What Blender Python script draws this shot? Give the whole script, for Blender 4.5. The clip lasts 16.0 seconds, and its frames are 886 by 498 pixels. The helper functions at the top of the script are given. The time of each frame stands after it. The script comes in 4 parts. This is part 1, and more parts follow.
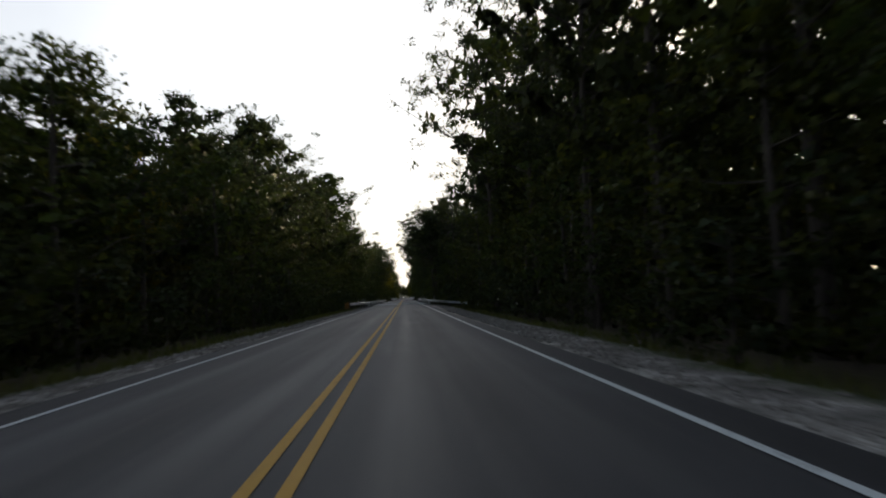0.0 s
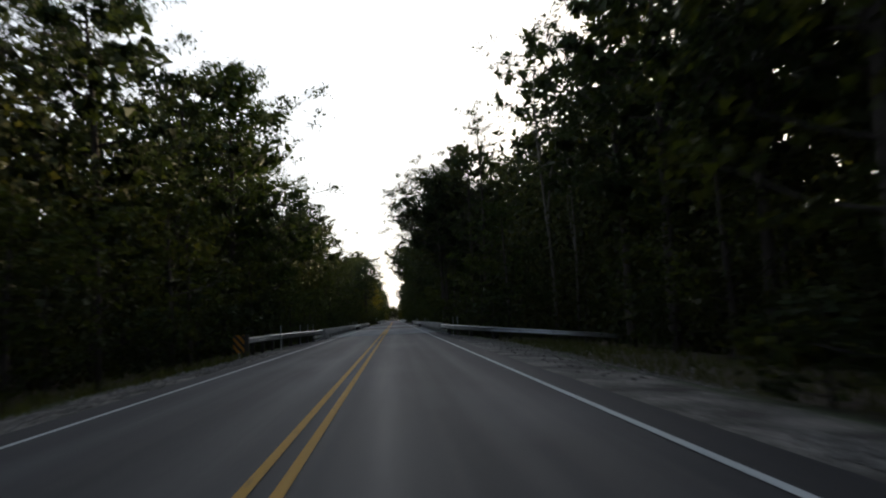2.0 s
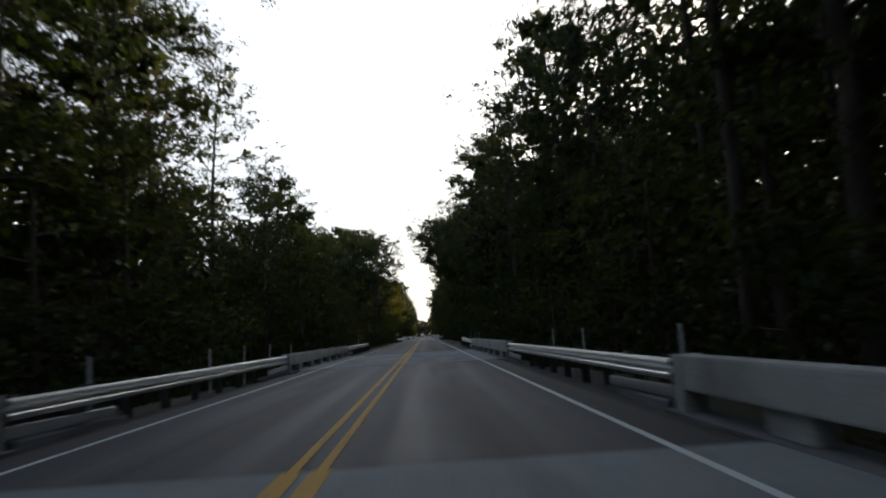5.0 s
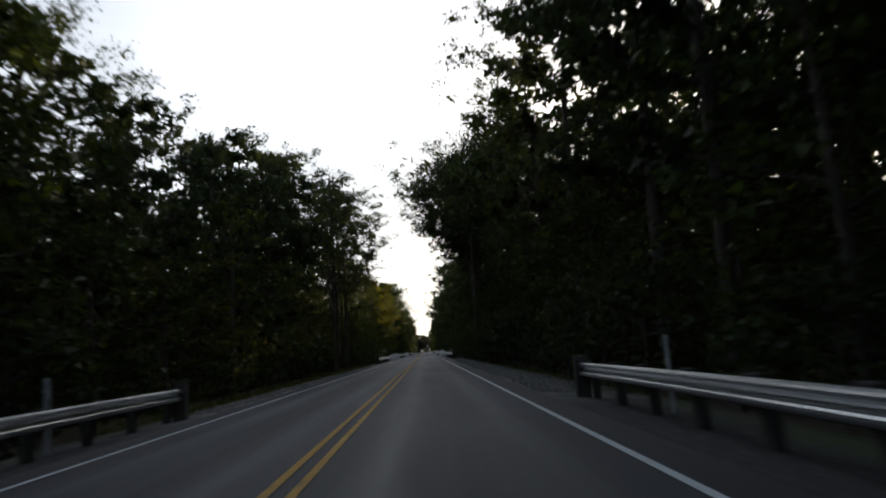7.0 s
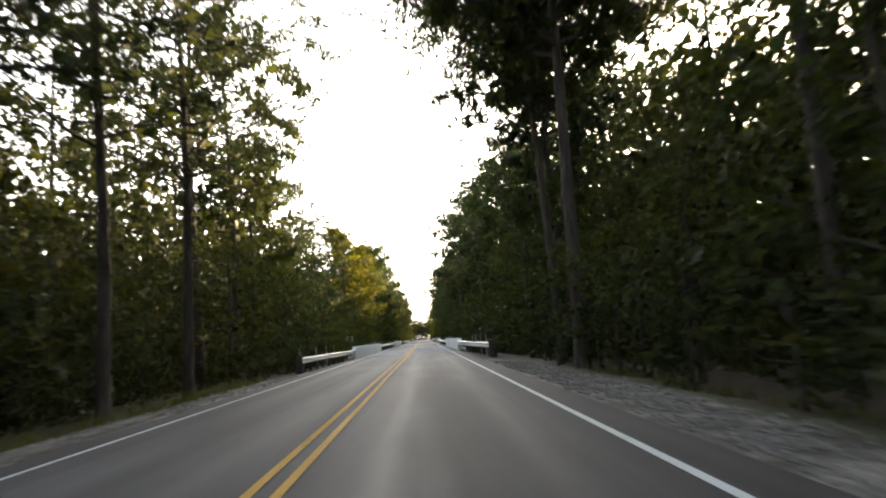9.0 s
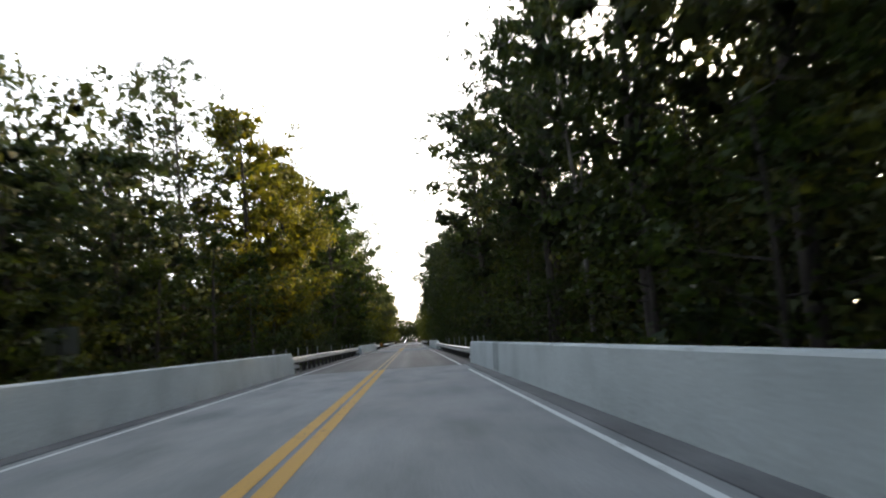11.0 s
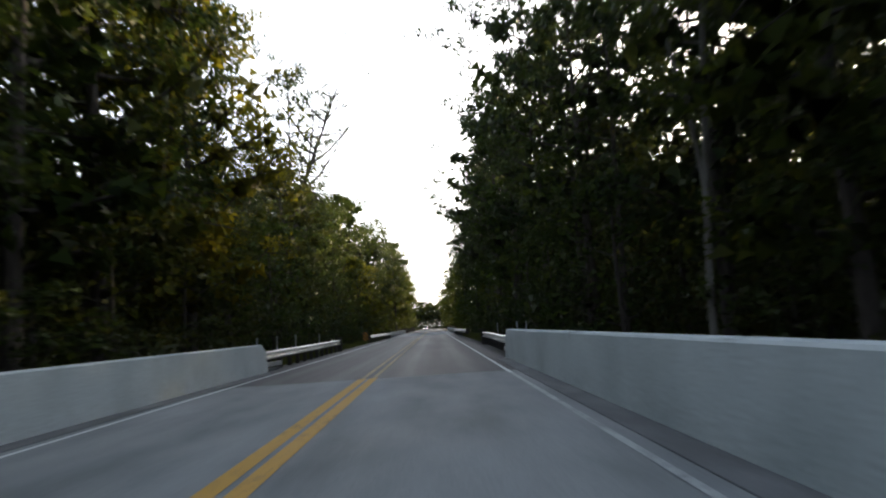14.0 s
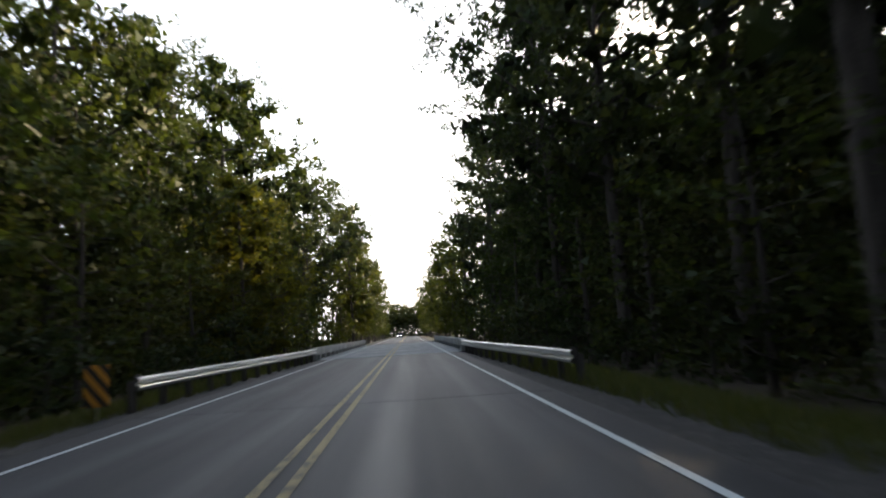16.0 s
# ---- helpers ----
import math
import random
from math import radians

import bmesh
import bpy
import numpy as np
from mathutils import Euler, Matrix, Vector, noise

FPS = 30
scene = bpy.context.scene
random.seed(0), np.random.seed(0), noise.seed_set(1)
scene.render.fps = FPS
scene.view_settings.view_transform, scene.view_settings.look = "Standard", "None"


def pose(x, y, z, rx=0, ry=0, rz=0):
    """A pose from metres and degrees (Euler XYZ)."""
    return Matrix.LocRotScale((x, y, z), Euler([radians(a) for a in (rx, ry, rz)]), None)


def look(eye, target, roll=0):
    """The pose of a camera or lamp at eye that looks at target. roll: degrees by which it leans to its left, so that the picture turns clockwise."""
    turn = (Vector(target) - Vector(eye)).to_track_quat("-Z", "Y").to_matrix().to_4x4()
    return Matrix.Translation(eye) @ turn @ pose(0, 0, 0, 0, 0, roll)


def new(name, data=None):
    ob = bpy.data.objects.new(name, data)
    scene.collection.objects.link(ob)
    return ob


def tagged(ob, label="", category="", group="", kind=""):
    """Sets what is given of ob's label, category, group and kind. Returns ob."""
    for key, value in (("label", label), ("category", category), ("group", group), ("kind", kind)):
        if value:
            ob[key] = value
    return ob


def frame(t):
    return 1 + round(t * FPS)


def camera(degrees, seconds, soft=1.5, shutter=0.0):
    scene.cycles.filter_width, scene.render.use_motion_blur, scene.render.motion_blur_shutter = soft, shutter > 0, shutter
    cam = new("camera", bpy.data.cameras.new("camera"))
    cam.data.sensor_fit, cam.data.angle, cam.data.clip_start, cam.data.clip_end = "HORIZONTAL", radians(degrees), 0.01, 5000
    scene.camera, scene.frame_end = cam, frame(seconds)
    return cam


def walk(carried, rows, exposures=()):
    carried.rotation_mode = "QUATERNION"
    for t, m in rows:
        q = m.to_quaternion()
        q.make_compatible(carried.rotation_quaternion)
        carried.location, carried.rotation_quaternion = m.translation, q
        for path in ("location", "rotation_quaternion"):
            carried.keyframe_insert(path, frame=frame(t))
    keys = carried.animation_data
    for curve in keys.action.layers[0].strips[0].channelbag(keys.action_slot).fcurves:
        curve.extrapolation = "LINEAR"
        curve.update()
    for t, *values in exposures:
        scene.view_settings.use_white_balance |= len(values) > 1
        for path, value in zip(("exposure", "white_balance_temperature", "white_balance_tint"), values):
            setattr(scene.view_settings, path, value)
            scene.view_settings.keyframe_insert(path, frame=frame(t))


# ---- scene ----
# ---------------------------------------------------------------- camera
cam = camera(68.0, 16.0, soft=2.0, shutter=0.28)
walk(cam, [
    (0.0, pose(0.91, 0.0, 1.23, 94.05, 2.43, -3.32)),
    (0.5, pose(0.84, 13.5, 1.23, 94.68, 2.75, -3.80)),
    (1.0, pose(0.82, 27.0, 1.23, 94.78, 3.16, -4.20)),
    (1.5, pose(0.88, 40.5, 1.23, 95.58, 2.47, -4.45)),
    (2.0, pose(1.00, 54.0, 1.23, 95.90, 2.92, -4.15)),
    (2.5, pose(1.09, 67.5, 1.23, 96.22, 4.06, -3.55)),
    (3.0, pose(1.17, 81.0, 1.23, 96.66, 4.00, -2.85)),
    (3.5, pose(1.16, 94.5, 1.23, 96.84, 5.30, -1.90)),
    (4.0, pose(1.14, 108.0, 1.23, 97.36, 5.84, -2.60)),
    (4.5, pose(1.18, 121.5, 1.23, 97.22, 4.68, -1.27)),
    (4.7, pose(1.15, 126.9, 1.23, 97.22, 3.45, -1.61)),
    (6.8, pose(1.35, 183.6, 1.23, 98.89, 3.39, -1.24)),
    (7.0, pose(1.41, 189.0, 1.23, 98.69, 4.10, -1.46)),
    (7.5, pose(1.44, 202.5, 1.23, 98.59, 3.99, -1.53)),
    (8.0, pose(1.43, 216.0, 1.23, 99.50, 3.13, -1.54)),
    (8.5, pose(1.39, 229.5, 1.23, 98.81, 3.34, -1.67)),
    (9.0, pose(1.44, 243.0, 1.23, 97.58, 4.50, -1.62)),
    (11.3, pose(1.42, 305.1, 1.23, 97.70, 3.70, -2.75)),
    (11.5, pose(1.48, 310.5, 1.23, 97.54, 3.81, -2.40)),
    (12.0, pose(1.52, 324.0, 1.23, 96.95, 2.75, -2.95)),
    (12.5, pose(1.69, 337.5, 1.23, 96.42, 3.85, -2.40)),
    (13.0, pose(1.72, 351.0, 1.23, 95.20, 4.60, -2.04)),
    (13.5, pose(1.67, 364.5, 1.23, 95.66, 3.87, -0.92)),
    (14.0, pose(1.72, 378.0, 1.23, 96.65, 3.60, -0.75)),
    (14.5, pose(1.60, 391.5, 1.23, 96.36, 4.10, -2.40)),
    (15.0, pose(1.70, 405.0, 1.23, 96.30, 4.40, -1.80)),
    (15.5, pose(1.60, 418.5, 1.23, 95.72, 5.70, -1.60)),
    (16.0, pose(1.24, 432.0, 1.32, 97.10, 3.55, -2.95)),
], exposures=[(0.0, -0.5, 6130, 10), (3.5, -0.2, 5930, 10), (4.7, -0.25, 5930, 10), (7.0, -0.4, 5980, 10), (7.5, -0.2, 6130, 10), (8.0, 0.45, 6700, 10), (8.5, 1.4, 6800, 10), (9.0, 1.78, 6850, 10),
               (11.3, 0.85, 6130, 10), (12.0, 0.55, 6130, 10), (12.5, 0.45, 5980, 10), (13.0, 0.42, 5980, 10), (14.0, 0.8, 5930, 10), (15.0, 0.85, 6080, 10), (15.5, 0.9, 6080, 10), (16.0, 0.8, 5930, 10)])

# ---------------------------------------------------------------- world and sun
SUN_AZ, SUN_EL = radians(28), radians(15)
world = bpy.data.worlds.new("sky")
scene.world = world
world.use_nodes = True
wn, wl = world.node_tree.nodes, world.node_tree.links
bg = wn["Background"]
sky = wn.new("ShaderNodeTexSky")
sky.sky_type, sky.sun_disc = "NISHITA", False
sky.sun_elevation, sky.sun_rotation = SUN_EL, SUN_AZ
sky.air_density, sky.dust_density, sky.ozone_density = 1.0, 2.5, 1.0
veil = wn.new("ShaderNodeMix")
veil.data_type = "RGBA"
clouds = wn.new("ShaderNodeTexNoise")
clouds.inputs["Scale"].default_value, clouds.inputs["Detail"].default_value = 2.2, 6
veil_ramp = wn.new("ShaderNodeMapRange")
veil_ramp.inputs["From Min"].default_value, veil_ramp.inputs["From Max"].default_value = 0.35, 0.65
veil_ramp.inputs["To Min"].default_value, veil_ramp.inputs["To Max"].default_value = 0.65, 0.95
wl.new(clouds.outputs["Fac"], veil_ramp.inputs["Value"])
sky_dir, sky_z = wn.new("ShaderNodeTexCoord"), wn.new("ShaderNodeSeparateXYZ")
wl.new(sky_dir.outputs["Generated"], sky_z.inputs["Vector"])
haze = wn.new("ShaderNodeMapRange")
haze.interpolation_type = "SMOOTHSTEP"
haze.inputs["From Min"].default_value, haze.inputs["From Max"].default_value = 0.0, 1.1
haze.inputs["To Min"].default_value, haze.inputs["To Max"].default_value = 0.95, 0.05
wl.new(sky_z.outputs["Z"], haze.inputs["Value"])
thick = wn.new("ShaderNodeMath")
thick.operation = "MULTIPLY"
wl.new(veil_ramp.outputs["Result"], thick.inputs[0])
wl.new(haze.outputs["Result"], thick.inputs[1])
wl.new(thick.outputs[0], veil.inputs["Factor"])
wl.new(sky.outputs["Color"], veil.inputs["A"])
# thin evening cloud, bright towards the sun and dim on the far side of the sky
sun_dir = Vector((math.sin(SUN_AZ) * math.cos(SUN_EL), math.cos(SUN_AZ) * math.cos(SUN_EL), math.sin(SUN_EL)))
toward = wn.new("ShaderNodeVectorMath")
toward.operation = "DOT_PRODUCT"
toward.inputs[1].default_value = sun_dir
wl.new(sky_dir.outputs["Generated"], toward.inputs[0])
glow = wn.new("ShaderNodeMapRange")
glow.interpolation_type = "SMOOTHSTEP"
glow.inputs["From Min"].default_value, glow.inputs["From Max"].default_value = -0.5, 1.0
glow.inputs["To Min"].default_value, glow.inputs["To Max"].default_value = 0.46, 1.45
wl.new(toward.outputs["Value"], glow.inputs["Value"])
cloud = wn.new("ShaderNodeVectorMath")
cloud.operation = "SCALE"
cloud.inputs[0].default_value = (8.8, 8.5, 8.0)
wl.new(glow.outputs["Result"], cloud.inputs["Scale"])
wl.new(cloud.outputs["Vector"], veil.inputs["B"])
wl.new(veil.outputs["Result"], bg.inputs["Color"])
bg.inputs["Strength"].default_value = 0.182

sun = new("sun", bpy.data.lights.new("sun", "SUN"))
sun.data.energy, sun.data.angle, sun.data.color = 5.0, radians(1.2), (1.0, 0.76, 0.44)
sun.matrix_world = look((math.sin(SUN_AZ) * math.cos(SUN_EL) * 300, math.cos(SUN_AZ) * math.cos(SUN_EL) * 300, math.sin(SUN_EL) * 300), (0, 0, 0))


# ---------------------------------------------------------------- materials
def material(name, rough=0.8, metal=0.0):
    m = bpy.data.materials.new(name)
    m.use_nodes = True
    n = m.node_tree.nodes
    b = n["Principled BSDF"]
    b.inputs["Roughness"].default_value, b.inputs["Metallic"].default_value = rough, metal
    return m, n, m.node_tree.links, b


def noise_node(n, l, scale, detail=4, stretch=(1, 1, 1), coord="Object"):
    tc, mp, nz = n.new("ShaderNodeTexCoord"), n.new("ShaderNodeMapping"), n.new("ShaderNodeTexNoise")
    mp.inputs["Scale"].default_value = stretch
    nz.inputs["Scale"].default_value, nz.inputs["Detail"].default_value = scale, detail
    l.new(tc.outputs[coord], mp.inputs["Vector"])
    l.new(mp.outputs["Vector"], nz.inputs["Vector"])
    return nz.outputs["Fac"]


def ramp(n, l, fac, stops):
    r = n.new("ShaderNodeValToRGB")
    while len(r.color_ramp.elements) < len(stops):
        r.color_ramp.elements.new(0.5)
    for e, (p, c) in zip(r.color_ramp.elements, stops):
        e.position, e.color = p, (*c, 1) if len(c) == 3 else c
    l.new(fac, r.inputs["Fac"])
    return r.outputs["Color"]


def mixc(n, l, fac, a, b, mode="MIX"):
    m = n.new("ShaderNodeMix")
    m.data_type, m.blend_type = "RGBA", mode
    for key, v in (("Factor", fac), ("A", a), ("B", b)):
        if isinstance(v, (int, float)):
            m.inputs[key].default_value = v
        elif isinstance(v, tuple):
            m.inputs[key].default_value = (*v, 1)
        else:
            l.new(v, m.inputs[key])
    return m.outputs["Result"]


def bump(n, l, b, height, strength, dist=0.02):
    bp = n.new("ShaderNodeBump")
    bp.inputs["Strength"].default_value, bp.inputs["Distance"].default_value = strength, dist
    l.new(height, bp.inputs["Height"])
    l.new(bp.outputs["Normal"], b.inputs["Normal"])


def rough_range(n, l, b, fac, lo, hi):
    r = n.new("ShaderNodeMapRange")
    r.inputs["To Min"].default_value, r.inputs["To Max"].default_value = lo, hi
    l.new(fac, r.inputs["Value"])
    l.new(r.outputs["Result"], b.inputs["Roughness"])


def two_scale(name, c_dark, c_mid, c_light, big, fine, rough, metal=0.0, bump_s=0.3, stretch=(1, 1, 1), dist=0.01):
    m, n, l, b = material(name, rough, metal)
    f1, f2 = noise_node(n, l, big, 5, stretch), noise_node(n, l, fine, 3)
    c = ramp(n, l, f1, [(0.3, c_dark), (0.5, c_mid), (0.72, c_light)])
    g = ramp(n, l, f2, [(0.25, (0.72, 0.72, 0.72)), (0.75, (1.2, 1.2, 1.2))])
    l.new(mixc(n, l, 1.0, c, g, "MULTIPLY"), b.inputs["Base Color"])
    rough_range(n, l, b, f1, rough - 0.08, min(1, rough + 0.12))
    bump(n, l, b, f2, bump_s, dist)
    return m


def asphalt(name, base, wear):
    m, n, l, b = material(name, 0.75)
    aggregate = noise_node(n, l, 90, 3)
    blotch = noise_node(n, l, 0.55, 5, (1, 0.25, 1))
    streak = noise_node(n, l, 0.9, 4, (2.6, 0.05, 1))
    c = ramp(n, l, blotch, [(0.3, tuple(0.75 * v for v in base)), (0.55, base), (0.75, tuple(1.35 * v for v in base))])
    c = mixc(n, l, ramp(n, l, streak, [(0.48, (0, 0, 0)), (0.75, (0.38, 0.38, 0.38))]), c, wear)
    tc, sx = n.new("ShaderNodeTexCoord"), n.new("ShaderNodeSeparateXYZ")
    l.new(tc.outputs["Object"], sx.inputs["Vector"])

    def math_node(op, a, b):
        k = n.new("ShaderNodeMath")
        k.operation = op
        for i, v in enumerate((a, b)):
            if isinstance(v, (int, float)):
                k.inputs[i].default_value = v
            elif v is not None:
                l.new(v, k.inputs[i])
        return k.outputs[0]

    lane = math_node("ABSOLUTE", math_node("SUBTRACT", math_node("ABSOLUTE", sx.outputs["X"], None), 1.75), None)
    lane = math_node("ADD", lane, math_node("MULTIPLY", math_node("SUBTRACT", noise_node(n, l, 0.6, 4, (1, 0.3, 1)), 0.5), 0.5))
    track = n.new("ShaderNodeMapRange")
    track.interpolation_type = "SMOOTHSTEP"
    track.inputs["From Min"].default_value, track.inputs["From Max"].default_value = 0.0, 0.42
    track.inputs["To Min"].default_value, track.inputs["To Max"].default_value = 0.17, 0.0
    l.new(math_node("ABSOLUTE", math_node("SUBTRACT", lane, 0.85), None), track.inputs["Value"])
    pale = ramp(n, l, noise_node(n, l, 0.30, 6, (1, 0.30, 1)), [(0.54, (0, 0, 0)), (0.68, (0.55, 0.55, 0.55))])
    c = mixc(n, l, pale, c, tuple(1.35 * v for v in wear))
    c = mixc(n, l, track.outputs["Result"], c, wear)
    oil = n.new("ShaderNodeMapRange")
    oil.interpolation_type = "SMOOTHSTEP"
    oil.inputs["From Min"].default_value, oil.inputs["From Max"].default_value = 0.05, 0.5
    oil.inputs["To Min"].default_value, oil.inputs["To Max"].default_value = 0.62, 0.0
    l.new(lane, oil.inputs["Value"])
    spill = ramp(n, l, noise_node(n, l, 0.5, 6, (1, 0.22, 1)), [(0.40, (0.15, 0.15, 0.15)), (0.62, (1, 1, 1))])
    c = mixc(n, l, math_node("MULTIPLY", oil.outputs["Result"], spill), c, tuple(0.40 * v for v in base))
    margin = n.new("ShaderNodeMapRange")
    margin.interpolation_type = "SMOOTHSTEP"
    margin.inputs["From Min"].default_value, margin.inputs["From Max"].default_value = 3.52, 3.66
    margin.inputs["To Min"].default_value, margin.inputs["To Max"].default_value = 0.0, 0.85
    rim = math_node("MULTIPLY", math_node("SUBTRACT", noise_node(n, l, 1.1, 5, (1, 0.3, 1)), 0.5), 0.12)
    l.new(math_node("ADD", math_node("ABSOLUTE", sx.outputs["X"], None), rim), margin.inputs["Value"])
    c = mixc(n, l, margin.outputs["Result"], c, tuple(0.50 * v for v in base))
    c = mixc(n, l, 1.0, c, ramp(n, l, aggregate, [(0.25, (0.6, 0.6, 0.6)), (0.75, (1.45, 1.45, 1.45))]), "MULTIPLY")
    l.new(c, b.inputs["Base Color"])
    rough_range(n, l, b, math_node("ADD", math_node("MULTIPLY", streak, 0.5), track.outputs["Result"]), 0.82, 0.40)
    bump(n, l, b, aggregate, 0.5, 0.006)
    return m


def paint(name, colour, under, worn):
    m, n, l, b = material(name, 0.75)
    f = noise_node(n, l, 7, 6)
    g = noise_node(n, l, 0.35, 3)
    wear = mixc(n, l, 0.5, ramp(n, l, f, [(worn - 0.06, (0, 0, 0)), (worn + 0.06, (1, 1, 1))]), ramp(n, l, g, [(0.35, (0, 0, 0)), (0.65, (1, 1, 1))]))
    l.new(mixc(n, l, ramp(n, l, wear, [(0.15, (0, 0, 0)), (0.5, (1, 1, 1))]), under, colour), b.inputs["Base Color"])
    return m


def leaf_material(name, stops, translucent=0.35):
    m, n, l, b = material(name, 0.55)
    info, geo = n.new("ShaderNodeObjectInfo"), n.new("ShaderNodeNewGeometry")
    add = n.new("ShaderNodeMath")
    add.operation = "MULTIPLY_ADD"
    l.new(geo.outputs["Random Per Island"], add.inputs[0])
    add.inputs[1].default_value = 0.32
    half = n.new("ShaderNodeMath")
    half.operation = "MULTIPLY"
    half.inputs[1].default_value = 0.68
    l.new(info.outputs["Random"], half.inputs[0])
    l.new(half.outputs[0], add.inputs[2])
    c = ramp(n, l, add.outputs[0], stops)
    l.new(c, b.inputs["Base Color"])
    b.inputs["Specular IOR Level"].default_value = 0.12
    tr = n.new("ShaderNodeBsdfTranslucent")
    l.new(mixc(n, l, 1.0, c, (1.25, 1.2, 0.5), "MULTIPLY"), tr.inputs["Color"])
    mx = n.new("ShaderNodeMixShader")
    mx.inputs["Fac"].default_value = translucent
    l.new(b.outputs["BSDF"], mx.inputs[1])
    l.new(tr.outputs["BSDF"], mx.inputs[2])
    l.new(mx.outputs["Shader"], n["Material Output"].inputs["Surface"])
    return m


ASPHALT = asphalt("asphalt", (0.034, 0.035, 0.040), (0.064, 0.063, 0.066))
ASPHALT_DARK = asphalt("new_asphalt", (0.030, 0.031, 0.036), (0.046, 0.046, 0.050))
DECK = two_scale("deck_concrete", (0.125, 0.145, 0.150), (0.205, 0.225, 0.23), (0.275, 0.295, 0.30), 0.9, 40, 0.8, bump_s=0.3, stretch=(1, 0.3, 1))
CONCRETE = two_scale("rail_concrete", (0.24, 0.245, 0.23), (0.36, 0.37, 0.35), (0.46, 0.47, 0.45), 0.8, 30, 0.85, bump_s=0.3)
WHITE_CONCRETE = two_scale("whitewashed_concrete", (0.44, 0.50, 0.495), (0.545, 0.605, 0.60), (0.60, 0.66, 0.655), 0.55, 26, 0.8, bump_s=0.06)
STEEL = two_scale("galvanised_steel", (0.44, 0.47, 0.49), (0.60, 0.63, 0.65), (0.72, 0.75, 0.77), 1.2, 25, 0.32, 1.0, 0.08, (0.4, 0.1, 1))
POST_WOOD = two_scale("weathered_wood", (0.032, 0.029, 0.026), (0.058, 0.052, 0.046), (0.095, 0.085, 0.075), 3, 40, 0.9, bump_s=0.5, stretch=(3, 3, 0.4))
POST_WHITE = two_scale("weathered_white_paint", (0.22, 0.24, 0.25), (0.38, 0.40, 0.41), (0.52, 0.54, 0.55), 5, 30, 0.8)
GUTTER = two_scale("gutter_dirt", (0.070, 0.077, 0.080), (0.112, 0.120, 0.124), (0.165, 0.175, 0.178), 1.8, 35, 0.9, bump_s=0.5, stretch=(1, 0.3, 1))
WHITE_LINE = paint("white_road_paint", (0.62, 0.66, 0.66), (0.20, 0.20, 0.20), 0.36)
WHITE_FAINT = paint("rubbed_white_road_paint", (0.40, 0.43, 0.43), (0.22, 0.235, 0.24), 0.52)
YELLOW_WORN = paint("worn_yellow_road_paint", (0.34, 0.275, 0.125), (0.080, 0.075, 0.062), 0.48)
YELLOW_LINE = paint("yellow_road_paint", (0.50, 0.28, 0.026), (0.17, 0.12, 0.04), 0.40)
GRAVEL = two_scale("gravel", (0.13, 0.12, 0.105), (0.22, 0.205, 0.185), (0.35, 0.335, 0.31), 8, 60, 0.95)
BARK = two_scale("bark", (0.026, 0.021, 0.017), (0.055, 0.046, 0.038), (0.10, 0.085, 0.07), 2.5, 25, 0.95, bump_s=0.8, stretch=(3, 3, 0.5), dist=0.03)
PALE_BARK = two_scale("pale_bark", (0.07, 0.063, 0.053), (0.15, 0.138, 0.12), (0.25, 0.235, 0.21), 1.2, 22, 0.9, bump_s=0.5, stretch=(2, 2, 0.6), dist=0.02)
LEAF = leaf_material("leaf_green", [(0.0, (0.037, 0.059, 0.020)), (0.35, (0.054, 0.082, 0.024)), (0.7, (0.078, 0.101, 0.028)), (1.0, (0.120, 0.122, 0.033))], 0.40)
LEAF_DARK = leaf_material("leaf_dark_olive", [(0.0, (0.035, 0.056, 0.029)), (0.5, (0.055, 0.077, 0.038)), (0.85, (0.076, 0.091, 0.041)), (1.0, (0.100, 0.095, 0.044))], 0.38)
# yellow-green leaves; the glow of sun behind them is put into the colour
LEAF_YELLOW = leaf_material("leaf_backlit_yellow", [(0.0, (0.074, 0.096, 0.019)), (0.5, (0.145, 0.145, 0.024)), (1.0, (0.235, 0.195, 0.027))], 0.58)
# lit copy of the forest leaf: far sunlight is mixed into its green
LEAF_FAR = leaf_material("leaf_sunlit_tint", [(0.0, (0.040, 0.056, 0.016)), (0.5, (0.062, 0.078, 0.020)), (1.0, (0.110, 0.105, 0.024))], 0.5)
GRASS = leaf_material("grass_blades", [(0.0, (0.045, 0.070, 0.018)), (0.6, (0.085, 0.10, 0.030)), (1.0, (0.17, 0.14, 0.06))], 0.3)


